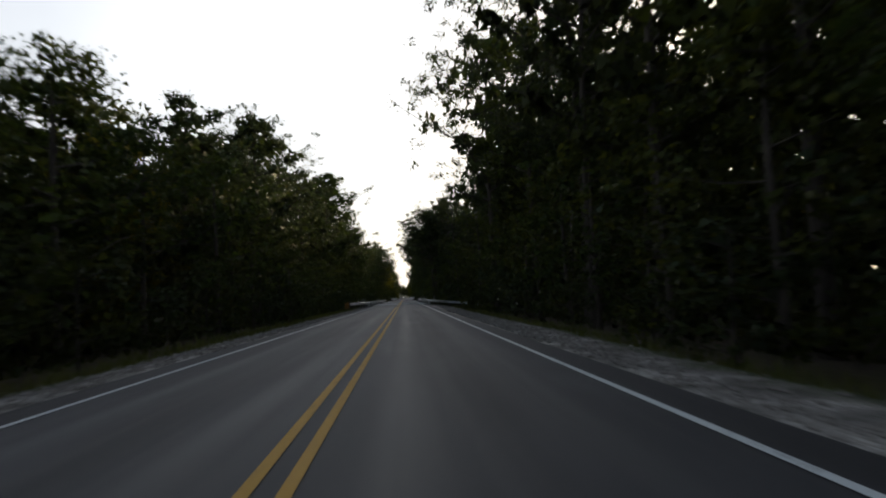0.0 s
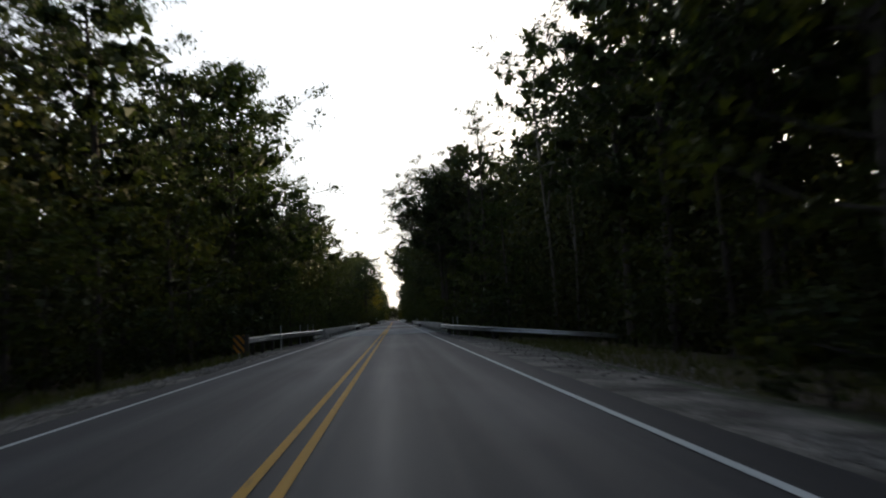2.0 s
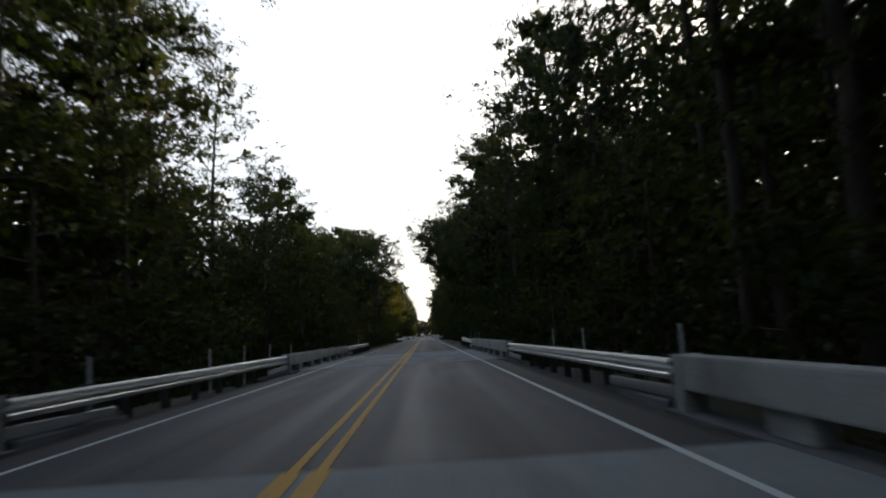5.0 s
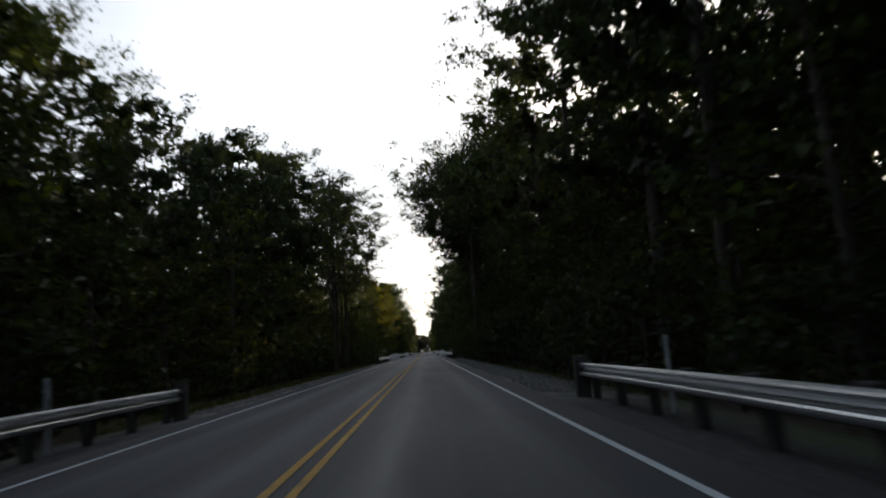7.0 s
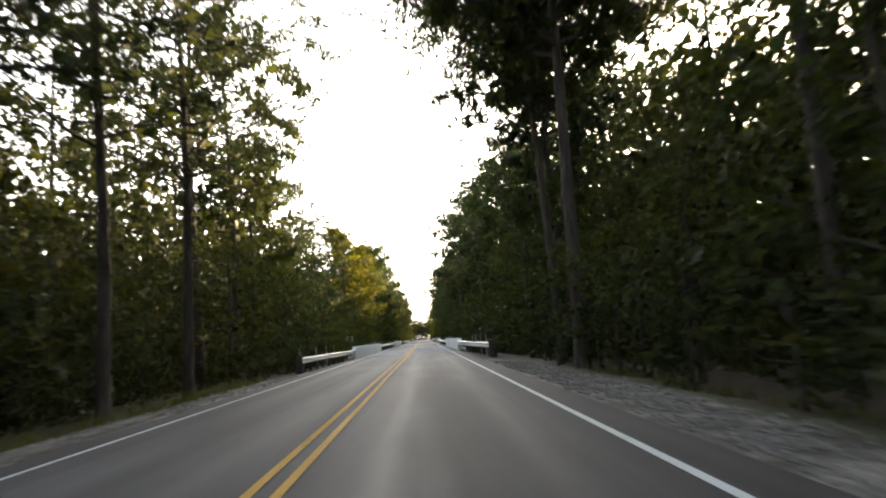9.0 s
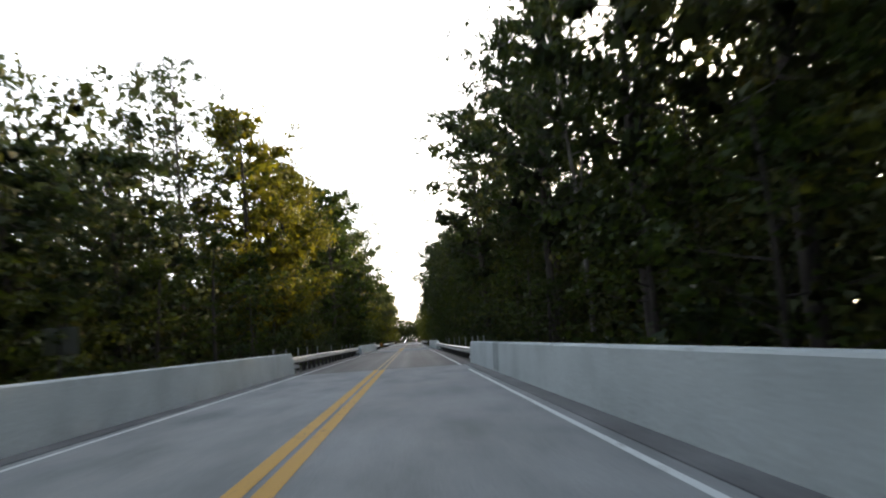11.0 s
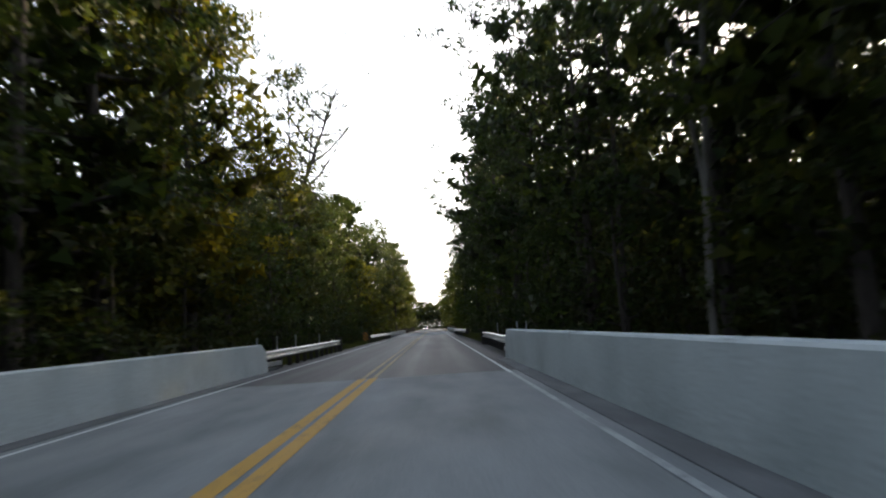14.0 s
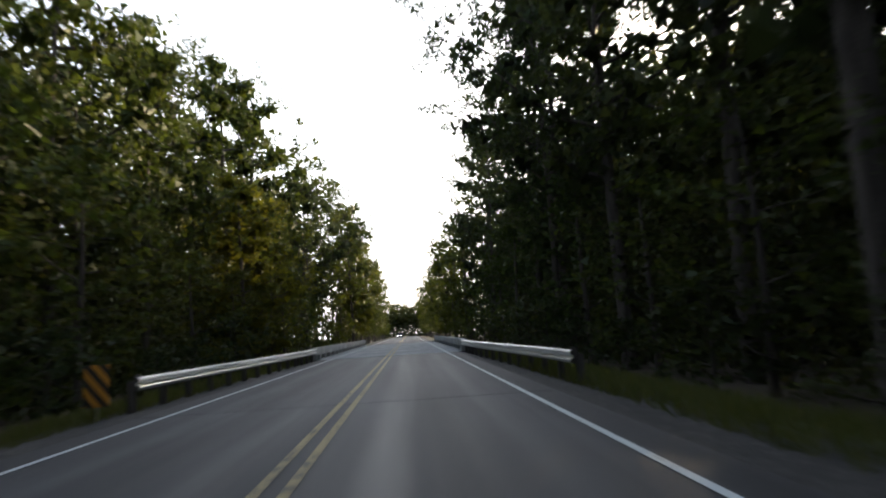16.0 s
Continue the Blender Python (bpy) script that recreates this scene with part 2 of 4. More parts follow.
def ground_material():
    m, n, l, b = material("forest_ground", 0.95)
    tc, sx = n.new("ShaderNodeTexCoord"), n.new("ShaderNodeSeparateXYZ")
    l.new(tc.outputs["Object"], sx.inputs["Vector"])
    ax = n.new("ShaderNodeMath")
    ax.operation = "ABSOLUTE"
    l.new(sx.outputs["X"], ax.inputs[0])
    wob = n.new("ShaderNodeMath")
    wob.operation = "MULTIPLY_ADD"
    l.new(noise_node(n, l, 0.28, 5), wob.inputs[0])
    wob.inputs[1].default_value = 3.0
    l.new(ax.outputs[0], wob.inputs[2])
    litter = ramp(n, l, noise_node(n, l, 5, 6), [(0.3, (0.030, 0.024, 0.016)), (0.55, (0.065, 0.050, 0.032)), (0.75, (0.11, 0.085, 0.05))])
    grit = ramp(n, l, noise_node(n, l, 14, 5), [(0.3, (0.070, 0.064, 0.055)), (0.5, (0.15, 0.14, 0.125)), (0.7, (0.27, 0.258, 0.235))])
    grit = mixc(n, l, 1.0, grit, ramp(n, l, noise_node(n, l, 0.8, 6), [(0.36, (0.35, 0.34, 0.32)), (0.50, (0.9, 0.9, 0.9)), (0.62, (1.5, 1.5, 1.5))]), "MULTIPLY")
    green = ramp(n, l, noise_node(n, l, 2.2, 5), [(0.35, (0.034, 0.042, 0.018)), (0.65, (0.060, 0.078, 0.026))])
    m1 = n.new("ShaderNodeMapRange")
    m1.inputs["From Min"].default_value, m1.inputs["From Max"].default_value = 7.2, 7.9
    l.new(wob.outputs[0], m1.inputs["Value"])
    m2 = n.new("ShaderNodeMapRange")
    m2.inputs["From Min"].default_value, m2.inputs["From Max"].default_value = 8.3, 9.6
    l.new(wob.outputs[0], m2.inputs["Value"])
    dirt = ramp(n, l, noise_node(n, l, 6, 6), [(0.3, (0.022, 0.021, 0.020)), (0.55, (0.040, 0.038, 0.036)), (0.75, (0.080, 0.077, 0.072))])
    along = []
    for lo, hi in ((86, 92), (202, 208), (272, 278), (38, 46)):
        k = n.new("ShaderNodeMapRange")
        k.inputs["From Min"].default_value, k.inputs["From Max"].default_value = lo, hi
        l.new(sx.outputs["Y"], k.inputs["Value"])
        along.append(k.outputs["Result"])
    grit = mixc(n, l, along[3], mixc(n, l, 1.0, grit, (1.5, 1.52, 1.56), "MULTIPLY"), grit)
    grit = mixc(n, l, along[0], grit, mixc(n, l, along[1], dirt, mixc(n, l, along[2], grit, dirt)))
    c = mixc(n, l, m1.outputs["Result"], grit, green)
    l.new(mixc(n, l, m2.outputs["Result"], c, litter), b.inputs["Base Color"])
    bump(n, l, b, noise_node(n, l, 11, 5), 0.8, 0.06)
    return m


GROUND = ground_material()


# ---------------------------------------------------------------- building helpers
def mesh_from(name, verts, faces, mat):
    me = bpy.data.meshes.new(name)
    me.from_pydata([tuple(v) for v in verts], [], faces)
    me.materials.append(mat)
    me.update()
    return me


def obj(name, me, parent=None, label=""):
    ob = new(name, me)
    ob.parent = parent
    return tagged(ob, label=label)


def root(name, label, category, group="", at=(0, 0, 0)):
    ob = new(name)
    ob.location = at
    return tagged(ob, label, category, group)


def bm_box(bm, x0, x1, y0, y1, z0, z1, bevel=0.0, seg=1):
    r = bmesh.ops.create_cube(bm, size=1)
    vs = r["verts"]
    bmesh.ops.scale(bm, vec=(x1 - x0, y1 - y0, z1 - z0), verts=vs)
    bmesh.ops.translate(bm, vec=((x0 + x1) / 2, (y0 + y1) / 2, (z0 + z1) / 2), verts=vs)
    if bevel:
        es = list({e for v in vs for e in v.link_edges})
        bmesh.ops.bevel(bm, geom=es, offset=bevel, segments=seg, affect="EDGES", profile=0.7)
    return vs


def bm_cyl(bm, r, depth, m, seg=12, r2=None):
    return bmesh.ops.create_cone(bm, cap_ends=True, segments=seg, radius1=r, radius2=r if r2 is None else r2, depth=depth, matrix=m)["verts"]


def bm_mesh(bm, name, mat, smooth=False):
    me = bpy.data.meshes.new(name)
    bm.to_mesh(me)
    bm.free()
    me.materials.append(mat)
    if smooth:
        me.polygons.foreach_set("use_smooth", [True] * len(me.polygons))
    return me


def part(name, bm, mat, parent, label="", smooth=False):
    return obj(name, bm_mesh(bm, name, mat, smooth), parent, label)


def extrude_profile(profile, path):
    """A closed or open cross profile of (side, up) points swept along a path of (x, y, z) in the road's direction."""
    verts, faces, k = [], [], len(profile)
    for x, y, z in path:
        verts += [(x + s, y, z + u) for s, u in profile]
    for i in range(len(path) - 1):
        for j in range(k - 1):
            a = i * k + j
            faces.append((a, a + 1, a + k + 1, a + k))
    return verts, faces


# ---------------------------------------------------------------- ground, road, decks
# stretches of the road along y
BRIDGES = [(106.5, 144.3), (162.5, 184.0), (297.0, 328.6), (370.5, 401.2), (473.0, 520.0)]


def smooth01(a, b, v):
    t = min(1, max(0, (v - a) / (b - a)))
    return t * t * (3 - 2 * t)


def ground_z(x, y):
    ax = abs(x)
    z = -0.04 - 0.10 * smooth01(4.3, 5.6, ax) - 0.45 * smooth01(5.6, 8.5, ax) - 0.8 * smooth01(8.5, 20, ax)
    dip = max(smooth01(a - 4, a + 2, y) * (1 - smooth01(b - 2, b + 4, y)) for a, b in BRIDGES)
    z -= 1.9 * dip * smooth01(4.6, 7.0, ax) * (1 - smooth01(60, 125, ax))
    if ax > 5:
        z += 0.16 * noise.noise((x * 0.35, y * 0.35, 0)) * smooth01(5, 8, ax) + 0.5 * noise.noise((x * 0.06, y * 0.06, 3)) * smooth01(9, 16, ax)
    return z


def build_ground():
    xs = [0, 2.5, 4.2, 4.6, 5.0, 5.5, 6.0, 6.6, 7.3, 8.2, 9.5, 11, 13, 16, 20, 26, 34, 45, 58, 72, 88, 105, 125, 160, 300, 900]
    xs = [-v for v in reversed(xs[1:])] + xs
    ys = list(np.arange(-60, 560, 2.0)) + [580, 620, 680, 760, 900, 1200, 1800]
    verts = [(x, y, ground_z(x, y)) for y in ys for x in xs]
    k = len(xs)
    faces = [(j * k + i, j * k + i + 1, (j + 1) * k + i + 1, (j + 1) * k + i) for j in range(len(ys) - 1) for i in range(k - 1)]
    ob = obj("ground", mesh_from("ground", verts, faces, GROUND))
    ob.data.polygons.foreach_set("use_smooth", [True] * len(ob.data.polygons))
    tagged(ob, "dark leaf-littered forest floor with gravel road verges", "ground", kind="structure")


def slab(name, x0, x1, y0, y1, z, thick, mat, label, category="road", parent=None):
    ys = np.arange(y0, y1 + 0.01, max(0.5, (y1 - y0) / 400))
    top = [(x, y, z) for y in ys for x in (x0, x1)]
    n = len(top)
    verts = top + [(x, y, z - thick) for y in ys for x in (x0, x1)]
    faces = []
    for i in range(len(ys) - 1):
        a = 2 * i
        faces += [(a, a + 1, a + 3, a + 2), (n + a + 1, n + a, n + a + 2, n + a + 3), (a, a + 2, n + a + 2, n + a), (a + 3, a + 1, n + a + 1, n + a + 3)]
    faces += [(0, n, n + 1, 1), (n - 2, n - 1, 2 * n - 1, 2 * n - 2)]
    ob = obj(name, mesh_from(name, verts, faces, mat), parent)
    return tagged(ob, label, category, kind="structure")


build_ground()
slab("road", -4.15, 4.15, -60, 700, 0.0, 0.12, ASPHALT, "worn grey asphalt two-lane forest road", "road")
slab("road_patch", -4.1, 4.1, 445.3, 473.0, 0.004, 0.05, ASPHALT_DARK, "newer dark asphalt stretch before the bridge", "road")
DECKS = [(108.5, 141.5), (164.0, 182.5), (299.0, 326.5), (374.4, 395.0), (473.0, 519.0)]
for i, (a, b) in enumerate(DECKS):
    slab("bridge_deck_%d" % (i + 1), -4.75, 4.75, a, b, 0.006, 0.5, DECK, "pale grey concrete bridge deck with worn tracks", "bridge deck")


def marking(name, x, width, mat, label, stretches, z):
    verts, faces = [], []
    for a, b in stretches:
        ys = np.linspace(a, b, max(2, int((b - a) / 5)))
        for i, y in enumerate(ys):
            w = width * (0.5 + 0.04 * noise.noise((x, y * 0.7, 5)))
            verts += [(x - w, y, z), (x + w, y, z)]
            if i:
                k = len(verts)
                faces.append((k - 4, k - 3, k - 1, k - 2))
    tagged(obj(name, mesh_from(name, verts, faces, mat)), label, "road marking", kind="structure")


marking("edge_line_right", 3.5, 0.10, WHITE_LINE, "worn white painted edge line", [(-40, 322), (326, 375), (394, 692)], 0.012)
marking("edge_line_left", -3.5, 0.09, WHITE_LINE, "worn white painted edge line", [(-40, 692)], 0.012)
marking("edge_line_right_worn", 3.5, 0.09, WHITE_FAINT, "rubbed faint white edge line on the bridge", [(375, 394)], 0.014)
FRESH = [(-40, 108.5), (141.5, 164.0), (182.5, 299)]
ON_DECK = [(108.5, 141.5), (164, 182.5), (299, 326.5), (374.4, 395)]
WORN = [(326.5, 374.4), (395, 692)]
for name, x in (("centre_line_left", -0.18), ("centre_line_right", 0.10)):
    marking(name, x, 0.105, YELLOW_LINE, "double yellow centre line", FRESH, 0.012)
    marking(name + "_on_deck", x, 0.20, YELLOW_LINE, "broad smudged yellow centre line on the bridge", ON_DECK, 0.014)
    marking(name + "_worn", x, 0.11, YELLOW_WORN, "worn pale yellow centre line", WORN, 0.012)


# ---------------------------------------------------------------- guard rails
W_PROFILE = [(0.0, 0.155), (0.030, 0.152), (0.072, 0.132), (0.083, 0.105), (0.080, 0.070), (0.014, 0.030), (0.0, 0.0), (0.006, -0.028), (0.070, -0.046), (0.083, -0.070),
             (0.083, -0.105), (0.072, -0.132), (0.020, -0.152), (0.0, -0.155)]
RUB_PROFILE = [(0.0, 0.09), (0.045, 0.07), (0.05, 0.0), (0.045, -0.07), (0.0, -0.09), (-0.006, 0.0), (0.0, 0.09)]


def bent_rail(points):
    """A guardrail along bent plan points (x, y)."""
    g = root("guardrail", "galvanised W-beam guardrail curving away along the side track", "guardrail", "road guardrails")
    prof = W_PROFILE + [(s - 0.006, u) for s, u in reversed(W_PROFILE)] + W_PROFILE[:1]
    verts, faces, k = [], [], len(W_PROFILE) * 2 + 1
    pts = [Vector((x, y, RAIL_Z - 0.10 * max(0, x - 4.4))) for x, y in points]
    for i, p in enumerate(pts):
        d = (pts[min(i + 1, len(pts) - 1)] - pts[max(i - 1, 0)]).normalized()
        out = Vector((-d.y, d.x, 0)).normalized()
        verts += [p + out * s + Vector((0, 0, u)) for s, u in prof]
        if i:
            faces += [((i - 1) * k + j, (i - 1) * k + j + 1, i * k + j + 1, i * k + j) for j in range(k - 1)]
        if i % 2 == 0:
            q = obj("post", POST_MESH, g)
            q.location = (p.x - out.x * 0.2, p.y - out.y * 0.2, -0.10 * max(0, p.x - 4.4))
            q.rotation_euler = (0, 0, math.atan2(d.y, d.x))
            b = obj("blockout", BLOCK_MESH, g)
            b.location = p - out * 0.07
            b.rotation_euler = (0, 0, math.atan2(d.y, d.x) - math.pi / 2)
    obj("rail", mesh_from("rail", verts, faces, STEEL), g)
    low = pts[-4:]
    v, f = extrude_profile([(-sx, u) for sx, u in RUB_PROFILE], [(p.x + 0.02, p.y, p.z - 0.31) for p in low])
    obj("rub_rail", mesh_from("rub_rail", v, f, STEEL), g, "low steel rub rail at the bridge end")


def rail_x(side, y, y0, y1, x_in, flare0, flare1):
    x = x_in + flare0 * (1 - smooth01(y0, y0 + 22, y)) + flare1 * smooth01(y1 - 22, y1, y)
    return side * x


def build_post_mesh():
    bm = bmesh.new()
    bm_box(bm, -0.075, 0.075, -0.10, 0.10, -0.9, 0.60, 0.012)
    return bm_mesh(bm, "post", POST_WOOD)


def build_block_mesh():
    bm = bmesh.new()
    bm_box(bm, -0.07, 0.07, -0.09, 0.09, -0.17, 0.19, 0.01)
    return bm_mesh(bm, "blockout", POST_WOOD)


POST_MESH, BLOCK_MESH = build_post_mesh(), build_block_mesh()
RAIL_Z = 0.545


def guardrail(side, y0, y1, x_in=4.62, flare0=0.0, flare1=0.0, end0=False, end1=False, second0=False, second1=False, dz=0.0, lap=0.0):
    label = "galvanised W-beam guardrail on wooden posts beside the road"
    g = root("guardrail", label, "guardrail", "road guardrails")
    prof = [(-side * s, u) for s, u in W_PROFILE]
    back = [(-side * (s - 0.006), u) for s, u in reversed(W_PROFILE)]
    ys = np.arange(y0, y1 + 0.001, (y1 - y0) / max(6, int((y1 - y0) / 1.9)))
    if lap:
        ys = np.append(ys, [y1 + 0.25, y1 + 0.5])
    path = [(rail_x(side, y, y0, y1, x_in, flare0, flare1) - side * lap * smooth01(y1 - 6, y1 - 0.2, y), y, RAIL_Z + dz + (0.08 * smooth01(y1 - 8, y1, y) if lap else 0) + 0.012 * noise.noise((y * 0.11, side, 0))) for y in ys]
    v, f = extrude_profile(prof + back + [prof[0]], path)
    rail = obj("rail", mesh_from("rail", v, f, STEEL), g)
    for a, b, use in ((y0, y0 + 3.2, second0), (y1 - 3.2, y1, second1)):
        if use:
            p2 = [(rail_x(side, y, y0, y1, x_in, flare0, flare1), y, RAIL_Z + dz - 0.31 - 0.05 * abs(y - (y0 if a == y0 else y1)) / 3.2) for y in np.linspace(a, b, 4)]
            v, f = extrude_profile([(-side * sx, u) for sx, u in RUB_PROFILE], p2)
            obj("rub_rail", mesh_from("rub_rail", v, f, STEEL), g, "low steel rub rail at the bridge end")
    n = int((y1 - y0) / 1.905)
    for i in range(n + 1):
        y = y0 + 0.3 + i * (y1 - y0 - 0.6) / n
        x = rail_x(side, y, y0, y1, x_in, flare0, flare1)
        p = obj("post", POST_MESH, g)
        p.location = (x + side * 0.215, y, dz + 0.06 * noise.noise((y, side * 3, 1)))
        p.rotation_euler = (0.03 * noise.noise((y, 5, 2)), 0.03 * noise.noise((y, 9, 2)), 0)
        b = obj("blockout", BLOCK_MESH, g)
        b.location = (x + side * 0.072, y, RAIL_Z + dz)
    for y, use, d in ((y0, end0, -1), (y1, end1, 1)):
        if use:
            x = rail_x(side, y, y0, y1, x_in, flare0, flare1)
            bm = bmesh.new()
            bm_box(bm, x - 0.16, x + 0.16, y - 0.12 + d * 0.1, y + 0.12 + d * 0.1, -0.9, 0.86, 0.03, 2)
            part("end_post", bm, POST_WOOD, g, "thick square wooden end post")
    return g


for side in (-1, 1):
    if side < 0:
        guardrail(side, 88.0, 106.5, 4.62, 1.9, 0, True, False, False, True)
    guardrail(side, 144.3, 162.5, 4.62, second0=True, second1=True)
    guardrail(side, 184.0, 206.5 if side < 0 else 204.5, 4.62, 0, 0.4, False, True, second0=True)
    guardrail(side, 277.5 if side < 0 else 279.0, 297.0, 4.35, 0.7, 0, True, False, second1=True, lap=0.27 if side > 0 else 0.0)
    guardrail(side, 328.6, 370.5, 4.42 if side > 0 else 4.5, second0=True, second1=True, dz=-0.06 if side > 0 else 0.07, lap=0.34 if side > 0 else 0.0)
    guardrail(side, 401.2, 422.5 if side < 0 else 418.5, 4.4, 0, 0.3, False, True, second0=True)
    guardrail(side, 447.5 if side < 0 else 447.2, 473.0, 4.5, 0.5, 0, False, False)


# sweep of the right approach rail: a quarter bend away from the road
bend = [(4.62, 106.5), (4.64, 105.3), (4.70, 104.2), (4.80, 103.1), (4.95, 102.0), (5.2, 100.9), (5.55, 99.9), (6.0, 99.0), (6.6, 98.1), (7.3, 97.3), (8.1, 96.7), (9.0, 96.2), (10.0, 95.8), (11.0, 95.5), (12.0, 95.3), (13.0, 95.15), (14.0, 95.05), (15.0, 95.0)]
bent_rail(list(reversed(bend)))


# ---------------------------------------------------------------- white guide posts behind the rails
def guide_post_meshes():
    bm = bmesh.new()
    bm_box(bm, -0.027, 0.027, -0.034, 0.034, -1.4, 1.17, 0.012, 2)
    for v in bm.verts:
        if v.co.z > 1.10:
            v.co.z += 0.05 * (0.07 - v.co.x) / 0.14
    return bm_mesh(bm, "guide_post", POST_WHITE)


GUIDE = guide_post_meshes()


def guide_posts(side, x, ys):
    for y in ys:
        ob = obj("guide_post", GUIDE)
        ob.location = (side * (x + 0.08 * noise.noise((y, side, 7))), y, 0.06 * noise.noise((y, side, 9)))
        ob.rotation_euler = (0.05 * noise.noise((y, 1, 3)), 0.05 * noise.noise((y, 2, 3)), 0.3 * noise.noise((y, 4, 3)))
        tagged(ob, "weathered white wooden guide post behind the guardrail", "post", "white guide posts")


guide_posts(-1, 5.5, [92.2, 99.9, 103.8, 107.1, 148.3, 155.7, 159.5, 163.5, 168.0, 201.4])
guide_posts(1, 5.6, [102.9, 106.8, 146.5, 153.5, 158.0, 189.8, 193.9, 200.6])
guide_posts(-1, 5.5, [280.0, 285.5, 290.0, 294.0, 330.5, 333.9, 337.8, 341.6, 346.0, 354.5, 362.8, 367.4, 371.5, 375.2, 405.0, 408.4, 412.5, 419.5])
guide_posts(1, 5.15, [283.0, 287.5, 291.0, 294.5, 331.2, 334.6, 338.4, 343.3])
guide_posts(1, 5.45, [353.8, 359.8, 367.3, 371.4, 375.0, 404.8, 407.9, 416.5])


# ---------------------------------------------------------------- bridge parapets
def open_parapet(side, y0, y1):
    g = root("open_parapet", "weathered concrete bridge railing with a beam on short posts", "bridge railing", "open bridge railings")
    xi = 4.52
    bm = bmesh.new()
    bm_box(bm, side * xi if side > 0 else -xi - 0.30, side * xi + 0.30 if side > 0 else -xi, y0 + 0.5, y1 - 0.5, 0.30, 0.76, 0.035, 2)
    part("beam", bm, CONCRETE, g)
    bm = bmesh.new()
    bm_box(bm, min(side * 4.42, side * 4.95), max(side * 4.42, side * 4.95), y0, y1, -0.4, 0.014, 0.004, 1)
    part("kerb", bm, GUTTER, g, "dirty concrete kerb under the railing")
    for y in (y0 + 0.36, y1 - 0.36):
        bm = bmesh.new()
        bm_box(bm, min(side * 4.505, side * 4.86), max(side * 4.505, side * 4.86), y - 0.15, y + 0.15, 0.0, 0.765, 0.02, 2)
        part("end_block", bm, CONCRETE, g, "square concrete end block")
    n = int((y1 - y0) / 2.75)
    bm = bmesh.new()
    bm_box(bm, -0.10, 0.12, -0.42, 0.42, 0.0, 0.33, 0.02)
    me = bm_mesh(bm, "baluster", CONCRETE)
    for i in range(1, n):
        ob = obj("baluster", me, g)
        ob.location = (side * (xi + 0.17), y0 + i * (y1 - y0) / n, 0)


def solid_parapet(side, y0, y1, x_base=4.13, height=0.97):
    g = root("solid_parapet", "tall smooth pale concrete bridge parapet wall", "bridge parapet", "solid bridge parapets")
    prof = [(0.0, 0.0), (0.006, 0.06), (0.035, height - 0.03), (0.06, height), (0.32, height), (0.35, height - 0.03), (0.35, -0.5), (0.0, -0.5)]
    prof = [(side * s, u) for s, u in prof]
    ys = [y0, y0 + 0.55] + list(np.arange(y0 + 3, y1 - 2.5, 3.0)) + [y1 - 0.55, y1]
    verts, faces, k = [], [], len(prof)
    for i, y in enumerate(ys):
        drop = 0.29 if i in (0, len(ys) - 1) else 0.0
        verts += [(side * x_base + s, y, u - (drop if u > 0.5 else 0)) for s, u in prof]
    for i in range(len(ys) - 1):
        for j in range(k):
            a, b = i * k + j, i * k + (j + 1) % k
            faces.append((a, b, b + k, a + k) if side > 0 else (b, a, a + k, b + k))
    faces += [tuple(range(k)), tuple(reversed(range((len(ys) - 1) * k, len(ys) * k)))]
    obj("wall", mesh_from("wall", verts, faces, WHITE_CONCRETE), g)
    bm = bmesh.new()
    bm_box(bm, min(side * (x_base - 0.40), side * (x_base - 0.004)), max(side * (x_base - 0.40), side * (x_base - 0.004)), y0 + 1.2, y1 - 1.2, -0.1, 0.022, 0.006)
    part("gutter", bm, GUTTER, g, "dirty dark gutter strip at the wall foot")
    for y in np.arange(y0 + 6.5, y1 - 3, 6.5):
        bm = bmesh.new()
        bm_box(bm, min(side * (x_base + 0.032), side * (x_base + 0.353)), max(side * (x_base + 0.032), side * (x_base + 0.353)), y - 0.010, y + 0.010, 0.3, height + 0.004)
        part("joint", bm, CONCRETE, g, "narrow grey joint in the wall")


def approach_kerb(side, x0, y0, x1, y1):
    """A low concrete kerb under the rail beside a bridge end, sinking into the verge at (x1, y1)."""
    g = root("approach_kerb", "low worn concrete kerb under the guardrail", "kerb", "bridge approach kerbs")
    prof = [(0.0, -0.3), (0.02, 0.09), (0.05, 0.11), (0.24, 0.11), (0.26, -0.3)]
    verts, k, n = [], len(prof), 7
    for i in range(n):
        t = i / (n - 1)
        x, y, h = x0 + (x1 - x0) * t * t, y0 + (y1 - y0) * t, 1 - 0.85 * t ** 1.5
        verts += [(side * (x + sx), y, u * h if u > 0 else u) for sx, u in prof]
    faces = [(i * k + j, i * k + (j + 1) % k, (i + 1) * k + (j + 1) % k, (i + 1) * k + j) for i in range(n - 1) for j in range(k)]
    faces += [tuple(range(k)), tuple(reversed(range((n - 1) * k, n * k)))]
    obj("kerb", mesh_from("kerb", verts, faces, GUTTER), g)


for side in (-1, 1):
    for x, y, d in ((4.50, 106.4, -4.2), (4.50, 144.4, 4.0), (4.50, 162.4, -4.0), (4.50, 184.1, 4.0), (4.30, 296.9, -4.0), (4.32, 328.7, 3.8), (4.30, 370.4, -3.8), (4.30, 401.3, 3.8)):
        approach_kerb(side, x, y, x + 0.25, y + d)


